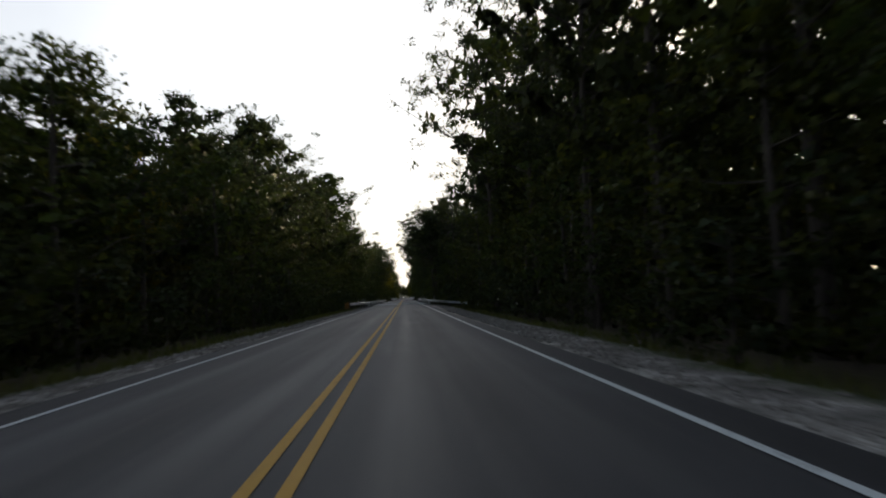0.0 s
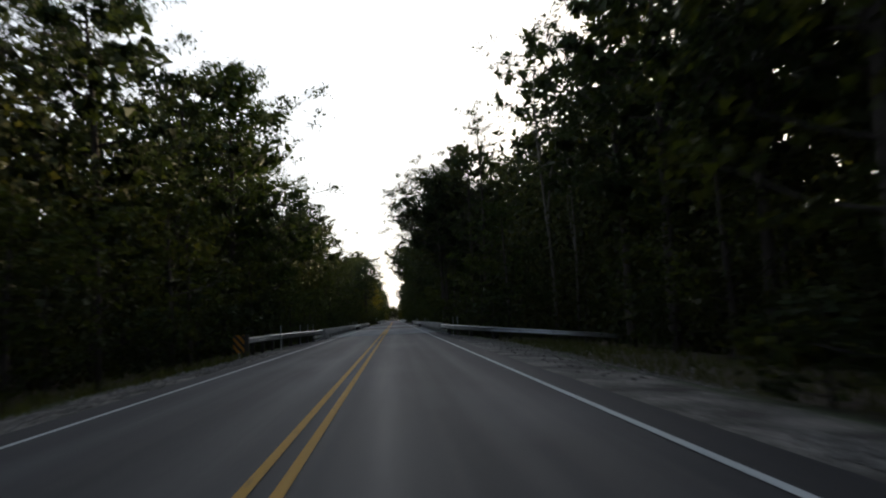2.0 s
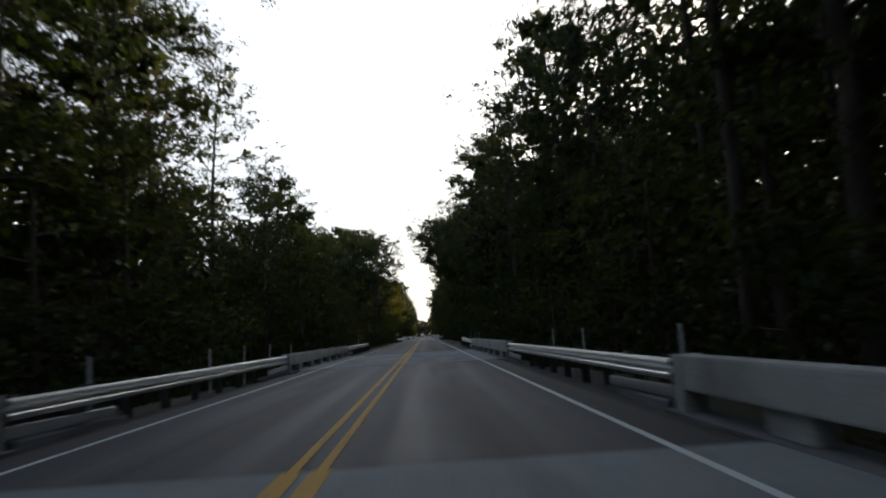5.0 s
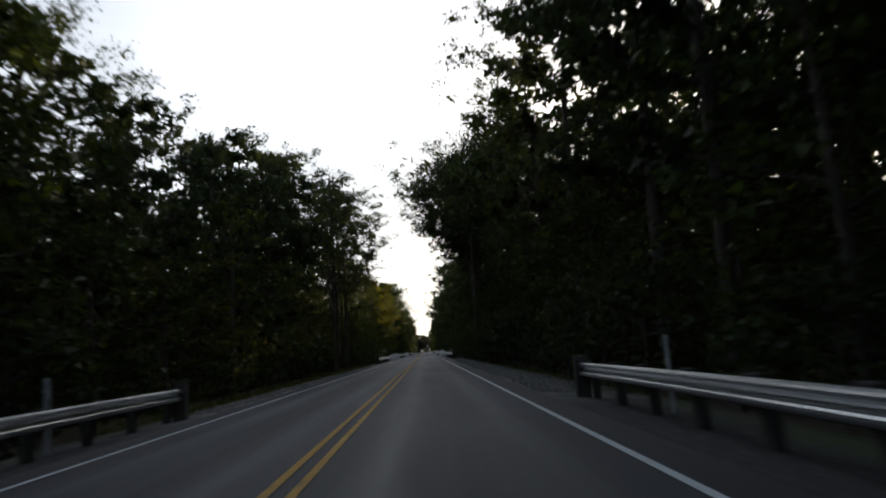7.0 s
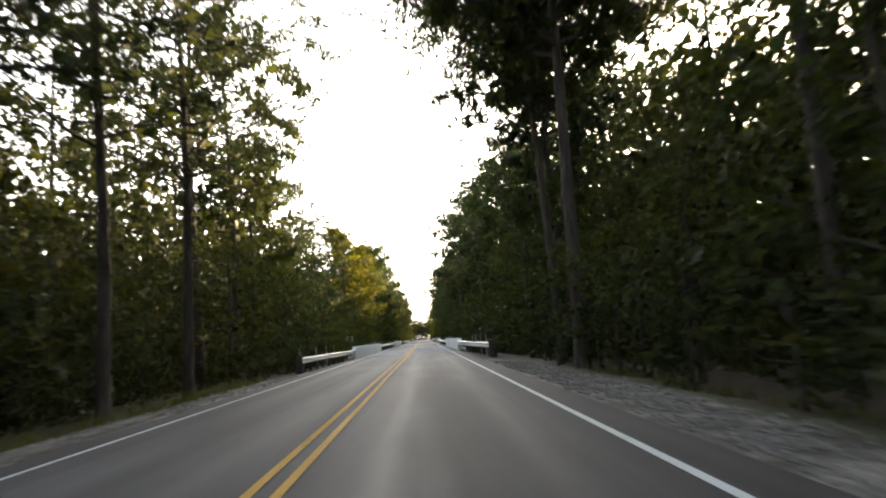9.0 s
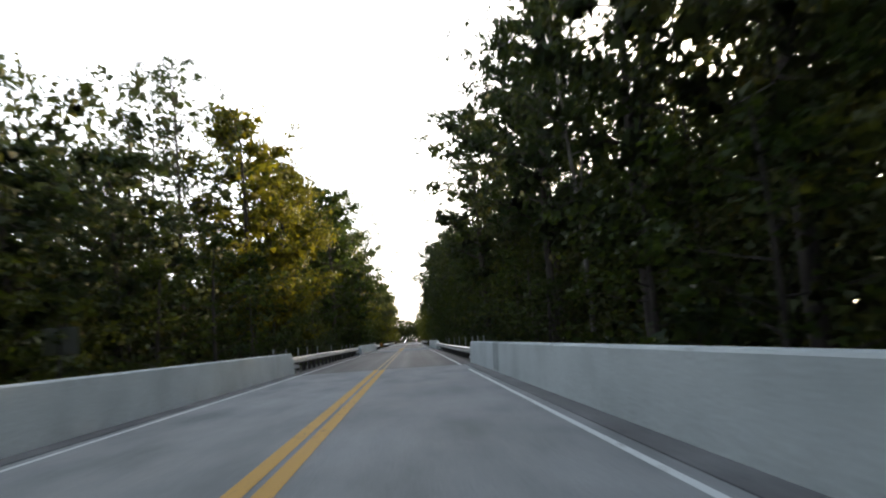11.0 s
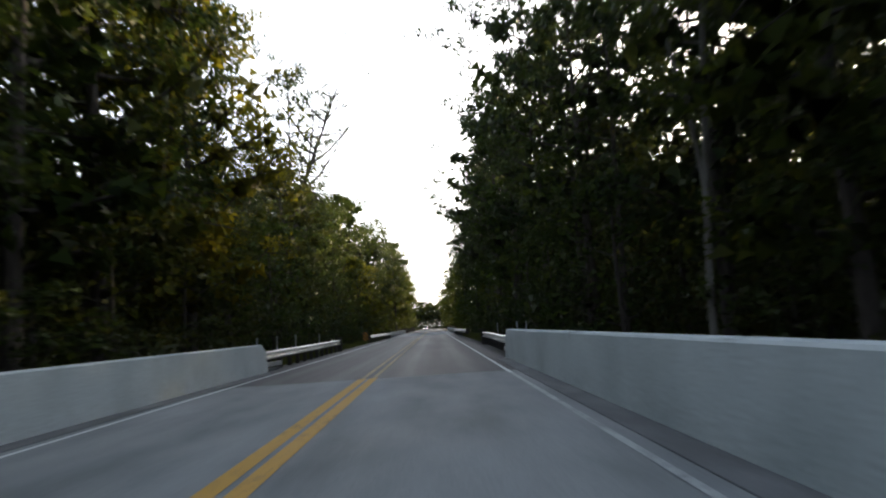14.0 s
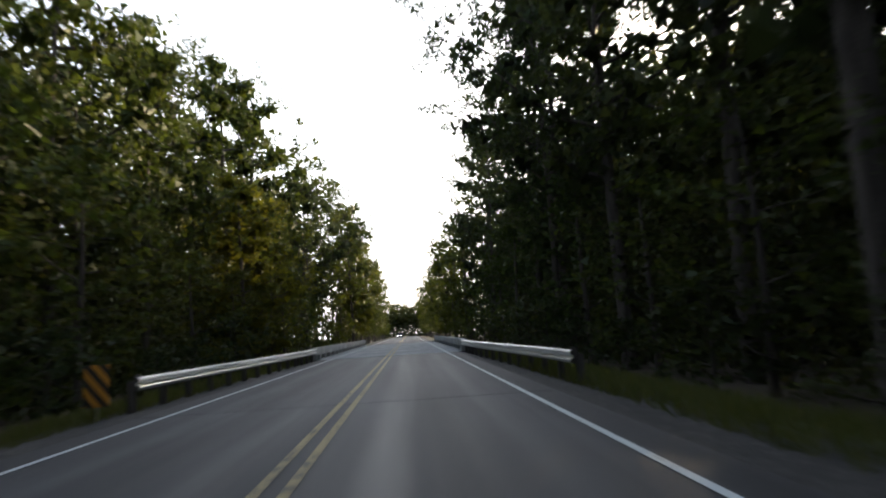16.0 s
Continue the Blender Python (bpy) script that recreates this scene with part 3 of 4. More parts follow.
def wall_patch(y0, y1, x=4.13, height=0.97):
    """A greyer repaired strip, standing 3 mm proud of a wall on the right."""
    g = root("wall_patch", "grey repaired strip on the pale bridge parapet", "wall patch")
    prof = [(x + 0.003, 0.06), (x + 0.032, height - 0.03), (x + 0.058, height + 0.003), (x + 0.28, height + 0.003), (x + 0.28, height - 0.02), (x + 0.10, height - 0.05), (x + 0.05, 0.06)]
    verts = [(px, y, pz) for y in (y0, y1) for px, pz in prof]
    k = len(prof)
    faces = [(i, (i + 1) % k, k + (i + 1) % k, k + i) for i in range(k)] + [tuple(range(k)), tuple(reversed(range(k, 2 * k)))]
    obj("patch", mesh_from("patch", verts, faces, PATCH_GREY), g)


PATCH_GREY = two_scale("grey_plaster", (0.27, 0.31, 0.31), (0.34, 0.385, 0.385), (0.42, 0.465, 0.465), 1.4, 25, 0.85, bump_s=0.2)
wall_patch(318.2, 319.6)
for side in (-1, 1):
    open_parapet(side, *BRIDGES[0])
    open_parapet(side, *BRIDGES[1])
    solid_parapet(side, *BRIDGES[2])
    solid_parapet(side, *BRIDGES[3])
    open_parapet(side, *BRIDGES[4])


# ---------------------------------------------------------------- marker plates and a road sign seen from behind
def striped_paint():
    m, n, l, b = material("striped_reflective_sheet", 0.45)
    tc, mp, w = n.new("ShaderNodeTexCoord"), n.new("ShaderNodeMapping"), n.new("ShaderNodeTexWave")
    mp.inputs["Rotation"].default_value = (0, radians(40), 0)
    w.inputs["Scale"].default_value = 1.25
    l.new(tc.outputs["Object"], mp.inputs["Vector"])
    l.new(mp.outputs["Vector"], w.inputs["Vector"])
    l.new(ramp(n, l, w.outputs["Fac"], [(0.48, (0.02, 0.02, 0.02)), (0.52, (0.55, 0.24, 0.025))]), b.inputs["Base Color"])
    return m


STRIPED = striped_paint()


def marker(x, y, z=0.0):
    g = root("hazard_marker", "yellow and black striped hazard marker plate on a post", "road sign", "hazard markers", (x, y, z))
    bm = bmesh.new()
    bm_box(bm, -0.27, 0.27, -0.006, 0.006, 0.16, 1.05, 0.004)
    part("plate", bm, STRIPED, g, "striped yellow and black plate")
    bm = bmesh.new()
    bm_box(bm, -0.03, 0.03, 0.008, 0.045, -0.8, 1.0, 0.005)
    part("post", bm, STEEL, g)


marker(-6.75, 87.4, -0.2)
marker(-5.45, 446.6)


def sign_back(x, y):
    g = root("road_sign", "small grey road sign seen from behind on a steel post", "road sign", "", (x, y, -0.3))
    bm = bmesh.new()
    bm_box(bm, -0.38, 0.38, -0.004, 0.004, 1.7, 2.3, 0.003)
    part("plate", bm, STEEL, g)
    bm = bmesh.new()
    bm_box(bm, -0.03, 0.03, -0.05, -0.006, -0.6, 2.35, 0.005)
    part("post", bm, POST_WOOD, g)


sign_back(-6.3, 312.0)


# ---------------------------------------------------------------- distant car with its headlights on
def build_car(x, y):
    g = root("car", "small dark car far down the road, headlights on", "car", "", (x, y, 0))
    paint_m = two_scale("dark_car_paint", (0.02, 0.02, 0.025), (0.03, 0.03, 0.035), (0.045, 0.045, 0.05), 2, 20, 0.3, 0.2, 0.02)
    glass_m, n, l, b = material("car_glass", 0.08)
    b.inputs["Base Color"].default_value = (0.02, 0.025, 0.03, 1)
    rubber = two_scale("rubber", (0.015, 0.015, 0.015), (0.022, 0.022, 0.022), (0.03, 0.03, 0.03), 5, 40, 0.85)
    lamp_m, n, l, b = material("headlight_glow", 0.2)
    b.inputs["Base Color"].default_value = (0.9, 0.9, 0.85, 1)
    b.inputs["Emission Color"].default_value = (1.0, 0.9, 0.75, 1)
    b.inputs["Emission Strength"].default_value = 14
    bm = bmesh.new()
    bm_box(bm, -0.88, 0.88, -2.2, 2.2, 0.25, 0.85, 0.14, 3)
    for v in bm_box(bm, -0.80, 0.80, -1.1, 1.7, 0.8, 1.42, 0.12, 3):
        pass
    for v in bm.verts:
        if v.co.z > 1.0:
            v.co.x *= 0.84
            v.co.y = 0.3 + (v.co.y - 0.3) * 0.72
    part("body", bm, paint_m, g, smooth=True)
    bm = bmesh.new()
    vs = bm_box(bm, -0.66, 0.66, -1.02, -0.98, 0.88, 1.34, 0.01)
    for v in bm.verts:
        v.co.y += (v.co.z - 0.88) * 0.55
    part("windscreen", bm, glass_m, g, "dark car windscreen")
    for sx in (-1, 1):
        bm = bmesh.new()
        bmesh.ops.create_uvsphere(bm, u_segments=12, v_segments=8, radius=0.11, matrix=pose(sx * 0.62, -2.17, 0.66) @ Matrix.Diagonal((1.3, 0.5, 0.8, 1)))
        part("headlight", bm, lamp_m, g, "lit white headlight", True)
        for sy in (-1.35, 1.35):
            bm = bmesh.new()
            bm_cyl(bm, 0.32, 0.2, pose(sx * 0.80, sy, 0.32, 0, 90, 0), 20)
            w = part("wheel", bm, rubber, g, "black tyre and wheel")
            bm = bmesh.new()
            bm_cyl(bm, 0.19, 0.22, pose(sx * 0.80, sy, 0.32, 0, 90, 0), 14)
            part("rim", bm, STEEL, w, "steel wheel rim")


build_car(-1.6, 640.0)


# ---------------------------------------------------------------- trees
def leaf_mesh(name, groups, mat, facing=None):
    """A mesh of separate leaves from arrays (n, 3 or 4, 3); facing: a soft normal for each leaf, as the mass of leaves catches the light."""
    sides = np.concatenate([np.full(len(g), g.shape[1], np.int32) for g in groups])
    co = np.concatenate([np.asarray(g, np.float32).reshape(-1, 3) for g in groups])
    me = bpy.data.meshes.new(name)
    me.vertices.add(len(co))
    me.vertices.foreach_set("co", co.ravel())
    me.loops.add(len(co))
    me.loops.foreach_set("vertex_index", np.arange(len(co), dtype=np.int32))
    me.polygons.add(len(sides))
    me.polygons.foreach_set("loop_start", np.concatenate([[0], np.cumsum(sides)[:-1]]).astype(np.int32))
    me.materials.append(mat)
    me.update(calc_edges=True)
    if facing is not None:
        nrm = me.attributes.new("custom_normal", "FLOAT_VECTOR", "POINT")
        nrm.data.foreach_set("vector", np.repeat(np.concatenate(facing), sides, 0).astype(np.float32).ravel())
    return me


def unit(v):
    return v / np.maximum(1e-9, np.linalg.norm(v, axis=1, keepdims=True))


def leaf_quads(rng, pts, size, slim=0.36):
    """Kite-shaped leaves at the points, tips mostly hanging."""
    n = len(pts)
    s = size * rng.uniform(0.6, 1.4, (n, 1))
    d = unit(np.stack([rng.uniform(-1, 1, n), rng.uniform(-1, 1, n), rng.uniform(-1.1, 0.6, n)], 1))
    w = unit(np.cross(d, rng.normal(size=(n, 3)))) * s * slim
    return np.stack([pts, pts + d * s * 0.45 + w, pts + d * s, pts + d * s * 0.45 - w], 1)


def small_leaves(rng, pts, size, slim=0.40):
    """Small three-cornered leaves at the points."""
    n = len(pts)
    s = size * rng.uniform(0.6, 1.4, (n, 1))
    d = unit(np.stack([rng.uniform(-1, 1, n), rng.uniform(-1, 1, n), rng.uniform(-1.1, 0.6, n)], 1))
    w = unit(np.cross(d, rng.normal(size=(n, 3)))) * s * slim
    return np.stack([pts + w, pts + d * s, pts - w], 1)


def clumps(rng, centres, radius, count, flat=0.62):
    """Points evenly filling a rough ball round each centre, and which way each lies from its centre."""
    c = np.repeat(np.asarray(centres), count, 0)
    r = np.repeat(rng.uniform(0.55, 1.35, len(centres)), count)[:, None] * radius
    v = unit(rng.normal(size=(len(c), 3))) * rng.uniform(0, 1, (len(c), 1)) ** 0.45
    return c + v * r * np.array([1, 1, flat]), v


def outward(rng, pts, lump, centre, squash, up=0.2, rough=0.22):
    """Soft normals pointing away from a crown's middle and from the leaf clump's own middle, a little uneven."""
    return unit(0.7 * unit((pts - centre) * squash) + 0.8 * lump + rng.normal(0, rough, pts.shape) + np.array([0, 0, up]))


def tube(verts, faces, pts, radii, sides):
    base = len(verts)
    for i, p in enumerate(pts):
        d = (pts[min(i + 1, len(pts) - 1)] - pts[max(i - 1, 0)]).normalized()
        u = d.cross(Vector((0.3, 1, 0.2))).normalized()
        w = d.cross(u)
        for k in range(sides):
            a = 2 * math.pi * k / sides
            verts.append(p + (u * math.cos(a) + w * math.sin(a)) * radii[i])
    for i in range(len(pts) - 1):
        for k in range(sides):
            a, b = base + i * sides + k, base + i * sides + (k + 1) % sides
            faces.append((a, b, b + sides, a + sides))


def make_tree(seed, height, radius, base, limbs, twigs, clump, size, ball, bark, leaf, shape=0.45, fine=True, lean=0.0, trunk_r=None, density=1.0, inner=2, inner_size=0.6, rise=0.55, fork=False, core=8, full=0.7, even=(0.78, 1.06), crook=1.0):
    """A tree as (trunk mesh, crown mesh): tapered trunk with limbs and twigs, leaves in clumps at the twig ends, larger leaf sprays inside.
    shape: height share at which the crown is widest."""
    rng, nrng = random.Random(seed), np.random.default_rng(seed)
    tv, tf = [], []
    tr = trunk_r or height * 0.010 + 0.04
    pts, rad, n = [], [], 9
    ph = rng.uniform(0, 6)
    for i in range(n + 1):
        t = i / n
        pts.append(Vector((lean * t * height + 0.018 * crook * height * math.sin(ph + 4 * t) * t, 0.016 * crook * height * math.cos(ph + 3 * t) * t, -1.2 + t * (height * 0.90 + 1.2))))
        rad.append(max(0.02, tr * (1.3 if i == 0 else 1) * (1 - t) ** 0.75 + 0.015))
    tube(tv, tf, pts, rad, 8)
    if fork:
        q = [pts[3] + Vector((0.35 * k * k * 0.5, 0.25 * k, (pts[4].z - pts[3].z) * k)) for k in range(5)]
        tube(tv, tf, q, [tr * 0.6, tr * 0.55, tr * 0.45, tr * 0.3, 0.03], 7)

    def along(h):
        t = min(1, max(0, (h + 1.2) / (height * 0.90 + 1.2))) * n
        i = min(n - 1, int(t))
        return pts[i].lerp(pts[i + 1], t - i)

    ends, mids = [], []
    for i in range(limbs):
        u = (i + rng.random()) / limbs
        h = base + (height * 0.93 - base) * u
        prof = math.sin(math.pi * min(1, max(0, 0.10 + 0.9 * (u / shape * 0.5 if u < shape else 0.5 + (u - shape) / (1 - shape) * 0.5)))) ** full
        r = radius * max(0.25, prof) * rng.uniform(*even)
        a = i * 2.4 + rng.uniform(-0.6, 0.6)
        start, out = along(h * 0.94), Vector((math.cos(a), math.sin(a), 0))
        up = rise * r * rng.uniform(0.4, 1.25)
        lp = [start + out * r * s + Vector((0, 0, up * s ** 1.4)) + Vector((rng.uniform(-1, 1), rng.uniform(-1, 1), rng.uniform(-1, 1))) * 0.08 * crook * r * s for s in (0, 0.33, 0.66, 1)]
        lr = max(0.03, tr * 0.42 * (1 - u * 0.6))
        tube(tv, tf, lp, [lr, lr * 0.7, lr * 0.45, lr * 0.2], 4 if fine else 3)
        ends.append(lp[-1])
        mids += [lp[1], lp[2]]
        for j in range(twigs):
            s = rng.uniform(0.3, 1.0)
            k = min(2, int(s * 3))
            q = lp[k].lerp(lp[k + 1], min(1, s * 3 - k))
            ta = a + rng.choice((-1, 1)) * rng.uniform(0.4, 1.6)
            ln = r * rng.uniform(0.22, 0.46)
            e = q + Vector((math.cos(ta), math.sin(ta), rng.uniform(-0.5, 0.8))) * ln
            if fine:
                tube(tv, tf, [q, e], [lr * 0.32, 0.010], 3)
            ends.append(e)
    ends.append(along(height * 0.97))
    keep = [tuple(e) for e in ends if rng.random() < density]
    spots = [(clumps(nrng, keep, ball, clump), size, 0.40)]
    if core:
        spots.append((clumps(nrng, keep, ball * 0.62, core), size * 1.6, 0.46))
    if inner:
        spots.append((clumps(nrng, [tuple(m) for m in mids], ball * 1.25, inner), inner_size, 0.5))
    quads = [small_leaves(nrng, p, sz, slim) for (p, v), sz, slim in spots]
    middle, squash = np.array([lean * height * 0.55, 0, base * 0.5 + height * 0.45]), np.array([1, 1, 2 * radius / (height - base * 0.6)])
    facing = [outward(nrng, p, v, middle, squash) for (p, v), sz, slim in spots]
    trunk = mesh_from("trunk", tv, tf, bark)
    trunk.polygons.foreach_set("use_smooth", [True] * len(trunk.polygons))
    return trunk, leaf_mesh("crown", quads, leaf, facing), max(p.z for p in pts)


def kinds(prefix, n, **kw):
    return [make_tree(prefix * 31 + i, **kw) for i in range(n)]


big = dict(shape=0.52, full=0.58, limbs=22, twigs=5, clump=52, size=0.12, ball=0.80, inner=48, inner_size=0.42, core=10)
SETS = {
    "tall": kinds(1, 4, height=22, radius=5.4, base=6.0, bark=BARK, leaf=LEAF_DARK, **big),
    "green": kinds(2, 3, height=21, radius=5.2, base=5.0, bark=BARK, leaf=LEAF, **big),
    "spread": kinds(11, 2, height=20, radius=8.2, base=7.0, bark=BARK, leaf=LEAF_DARK, limbs=26, twigs=6, clump=56, size=0.125, ball=0.84, inner=40, inner_size=0.42, core=10),
    "overhang": kinds(13, 1, height=20, radius=8.0, base=10.0, bark=BARK, leaf=LEAF_DARK, limbs=44, twigs=8, clump=56, size=0.12, ball=0.86, inner=36, inner_size=0.42, core=10, shape=0.55, full=0.5),
    "dome": kinds(12, 2, height=22, radius=6.4, base=2.5, bark=BARK, leaf=LEAF, limbs=42, twigs=7, clump=54, size=0.12, ball=0.80, inner=36, inner_size=0.42, shape=0.42, core=12, full=0.55, even=(0.86, 1.0)),
    "airy": kinds(3, 3, height=24, radius=4.4, base=9, trunk_r=0.16, bark=BARK, leaf=LEAF_DARK, limbs=32, twigs=6, clump=38, size=0.115, ball=0.60, inner=3, inner_size=0.4, rise=0.8, core=3),
    "narrow": kinds(4, 2, height=24, radius=3.3, base=6, trunk_r=0.14, bark=BARK, leaf=LEAF_DARK, limbs=34, twigs=4, clump=34, size=0.115, ball=0.52, inner=1, inner_size=0.4, rise=0.7, core=2),
    "yellow": kinds(5, 2, height=19, radius=4.8, base=1.8, bark=BARK, leaf=LEAF_YELLOW, **dict(big, shape=0.42, limbs=28)),
    "edge": kinds(6, 4, height=10, radius=3.3, base=0.6, bark=BARK, leaf=LEAF, limbs=14, twigs=4, clump=24, size=0.13, ball=0.62, inner=16, inner_size=0.23, fine=False, core=8),
    "bush": kinds(8, 3, height=3.4, radius=1.9, base=0.1, bark=BARK, leaf=LEAF_DARK, limbs=10, twigs=3, clump=22, size=0.12, ball=0.5, inner=6, inner_size=0.24, trunk_r=0.05, core=4, fine=False),
    "pale": kinds(9, 2, height=25, radius=4.8, base=11, bark=PALE_BARK, leaf=LEAF_DARK, limbs=18, twigs=5, clump=46, size=0.125, ball=0.78, inner=8, trunk_r=0.125, fork=True, crook=2.4),
    "bare": kinds(10, 1, height=19, radius=6.2, base=8, bark=BARK, leaf=LEAF_DARK, limbs=26, twigs=7, clump=16, size=0.12, ball=0.5, fork=True, density=0.5, inner=0, core=0, lean=0.26, trunk_r=0.32, rise=1.0, crook=3.0),
}
TREE_LABELS = {
    "tall": "tall dark broadleaf tree in the forest beside the road", "green": "tall green broadleaf tree at the forest edge",
    "spread": "broad dark tree with limbs hanging over the road", "overhang": "broad dense dark tree leaning its crown over the road", "dome": "big round-crowned broadleaf tree at the forest edge", "airy": "tall thin-crowned tree with sky showing through",
    "narrow": "tall narrow tree with short branches", "yellow": "broadleaf tree with yellow-green leaves, coloured brighter as if backlit",
    "edge": "bushy young tree at the dark forest edge", "bush": "low dense dark bush on the road bank",
    "pale": "tall forest tree with pale smooth forked trunk", "bare": "leaning half-bare tree with crooked limbs"}
NAMES = {"edge": "young_tree", "bush": "bush"}
tree_rng = random.Random(11)
BUILT_HEIGHT = {"tall": 22, "green": 21, "spread": 20, "overhang": 20, "dome": 22, "airy": 24, "narrow": 24, "yellow": 19, "edge": 10, "bush": 3.4, "pale": 25, "bare": 19}


def tree(kind, x, y, height=None, width=1.0, turn=None):
    """A tree of a kind at a place, scaled to a height in metres."""
    k = SETS[kind]
    trunk, crown, top = k[tree_rng.randrange(len(k))]
    name = NAMES.get(kind, "tree")
    s = 1.05 * (height or BUILT_HEIGHT[kind]) / BUILT_HEIGHT[kind]
    g = root(name, TREE_LABELS[kind], name.replace("_", " "), "forest %ss" % name.replace("_", " "), (x, y, ground_z(x, y)))
    g.rotation_euler = (0, 0, tree_rng.uniform(0, 6.283) if turn is None else turn)
    w = (0.45 + 0.55 * s) * width
    g.scale = (w, w, s)
    obj("trunk", trunk, g)
    obj("crown", crown, g)
    return g


# heights of the front trees on the left along the road: (y, metres)
SKYLINE_START = [(0, 11), (25, 11.5), (35, 13), (46, 16.5), (60, 18.5), (68, 20), (75, 21), (90, 22), (110, 24), (124, 24), (129, 18), (138, 18.2), (148, 18.2), (158, 19), (165, 22), (180, 19), (195, 16.5), (206, 16), (212, 16.2), (224, 18), (230, 18.6), (240, 19.8), (247, 21.5), (255, 22.5)]
SKYLINE_END = [(268, 23), (280, 27), (300, 24), (316, 15), (326, 11), (333, 20), (341, 26), (346, 24), (353, 19), (358, 12), (366, 10), (373, 10), (382, 12), (390, 17), (396, 31), (407, 30), (413, 21), (420, 17), (435, 18), (450, 21), (462, 23), (475, 25), (497, 30), (520, 31), (600, 28)]
LEFT_HEIGHTS = SKYLINE_START + SKYLINE_END
# named trees: kind, x, y, height, width, turn
STAND_A = [
    ("airy", -16.5, 88, 26, 1.15, 0.3), ("dome", -11.3, 105, 24, 1.1, 1.0), ("spread", -13.5, 121, 23, 0.75, 2.0),
    ("airy", -14.4, 166.5, 27.5, 1.05, 0.5), ("airy", -12.7, 169.5, 26.5, 1.0, 2.5), ("airy", -15.6, 171.5, 26.5, 0.95, 4.0),
    ("narrow", -11.2, 175, 23, 1.25, 2.5), ("narrow", -9.5, 180, 18, 1.2, 1.5), ("airy", -15.5, 127, 25, 1.1, 0.9),
    ("airy", -14.6, 142, 23.5, 1.1, 3.3), ("overhang", 7.2, 131, 20.5, 0.8, 0.0), ("spread", 9.5, 62, 28, 0.9, 0.4),
    ("spread", 9.6, 30, 24, 0.8, 1.9), ("airy", 6.6, 129, 22, 1.6, 1.2), ("tall", 10.6, 214, 27, 1.15, 0.3),
]
STAND_B = [
    ("tall", 10.6, 226, 26, 1.15, 2.3), ("green", 10.6, 237, 25, 1.15, 1.1), ("tall", 8.4, 358, 25, 1.1, 4.3),
    ("green", 8.8, 433, 23, 1.05, 2.9), ("spread", 9.6, 139, 20, 0.8, 2.2), ("airy", -12.0, 263, 24, 1.0, 0.7),
    ("overhang", 7.6, 269, 26, 1.05, 1.4), ("overhang", 9.8, 256, 25, 0.75, 0.3), ("green", -11.5, 247, 22, 1.15, 0.4),
    ("spread", 10.0, 283, 24, 0.75, 0.2), ("spread", 9.0, 466, 22, 0.85, 2.6), ("airy", -11.2, 281, 28, 1.45, 2.3), ("spread", -10.6, 286, 26, 0.75, 2.3), ("airy", -7.7, 256.5, 22, 1.5, 0.9), ("airy", -8.4, 263.5, 22.5, 1.35, 3.9), ("airy", -8.3, 270.5, 24, 1.4, 4.9), ("overhang", 8.4, 277, 26, 0.9, 5.0),
    ("tall", -12.6, 220.5, 16.8, 1.0, 0.6), ("tall", -13.0, 213, 16.8, 1.0, 1.9), ("spread", -11, 243, 20, 0.85, 1.1),
]
STAND_C = [
    ("yellow", -9.4, 354.5, 19, 1.05, 0.2), ("yellow", -10.6, 346.5, 21.5, 1.1, 2.2), ("green", -12.3, 133, 17, 1.0, 0.4),
    ("airy", -12.5, 129.5, 17, 0.75, 1.4), ("airy", -13.4, 363.5, 12.5, 0.8, 2.9), ("green", -10.2, 397, 25, 1.15, 1.7),
    ("green", -14.5, 393, 25, 1.1, 2.7), ("green", -15.0, 400.5, 26, 1.1, 3.7), ("green", -13.5, 407, 23, 1.0, 4.7),
    ("green", -10.8, 403, 26, 1.15, 0.5), ("yellow", -9.4, 408.5, 22, 0.95, 2.0), ("yellow", -13.5, 33, 12, 0.9, 1.0),
    ("airy", -12.5, 338, 22, 1.0, 2.0), ("dome", -8.7, 384, 26, 1.15, 0.3), ("bare", -13.2, 438, 27, 0.95, 0.0), ("green", -10.4, 431, 16.5, 1.0, 0.7), ("airy", -10.3, 435, 27.5, 0.95, 1.0), ("dome", -11.8, 412, 23, 0.75, 2.0),
    ("green", -11.4, 357.5, 21, 0.8, 0.9), ("tall", 11.2, 399, 22, 1.0, 0.9), ("tall", 10.6, 417, 22, 1.0, 2.1),
]
STAND_D = [
    ("airy", -13.8, 441, 24, 0.9, 0.8), ("spread", 9.6, 410, 20, 1.0, 0.9),
    ("tall", 8.2, 441, 24, 1.15, 0.9), ("spread", -8.6, 497, 20, 0.8, 0.6), ("yellow", -9.0, 474, 15, 1.0, 1.6),
    ("pale", 13.2, 103.5, 26, 1.0, 0.2), ("pale", 15.4, 105.5, 25, 0.9, 1.2), ("pale", 8.6, 137, 24, 0.9, 3.0),
    ("pale", 9.2, 325.5, 25, 0.9, 0.1), ("pale", 8.9, 395, 24, 0.9, 2.0), ("pale", 12.8, 45.7, 24, 0.9, 2.6),
]
PLACED = STAND_A + STAND_B + STAND_C + STAND_D


# stretches on the right where pale trunks stand open at the forest edge
CLEAR = [(318, 328), (386, 397)]
TRACK = (83, 97)


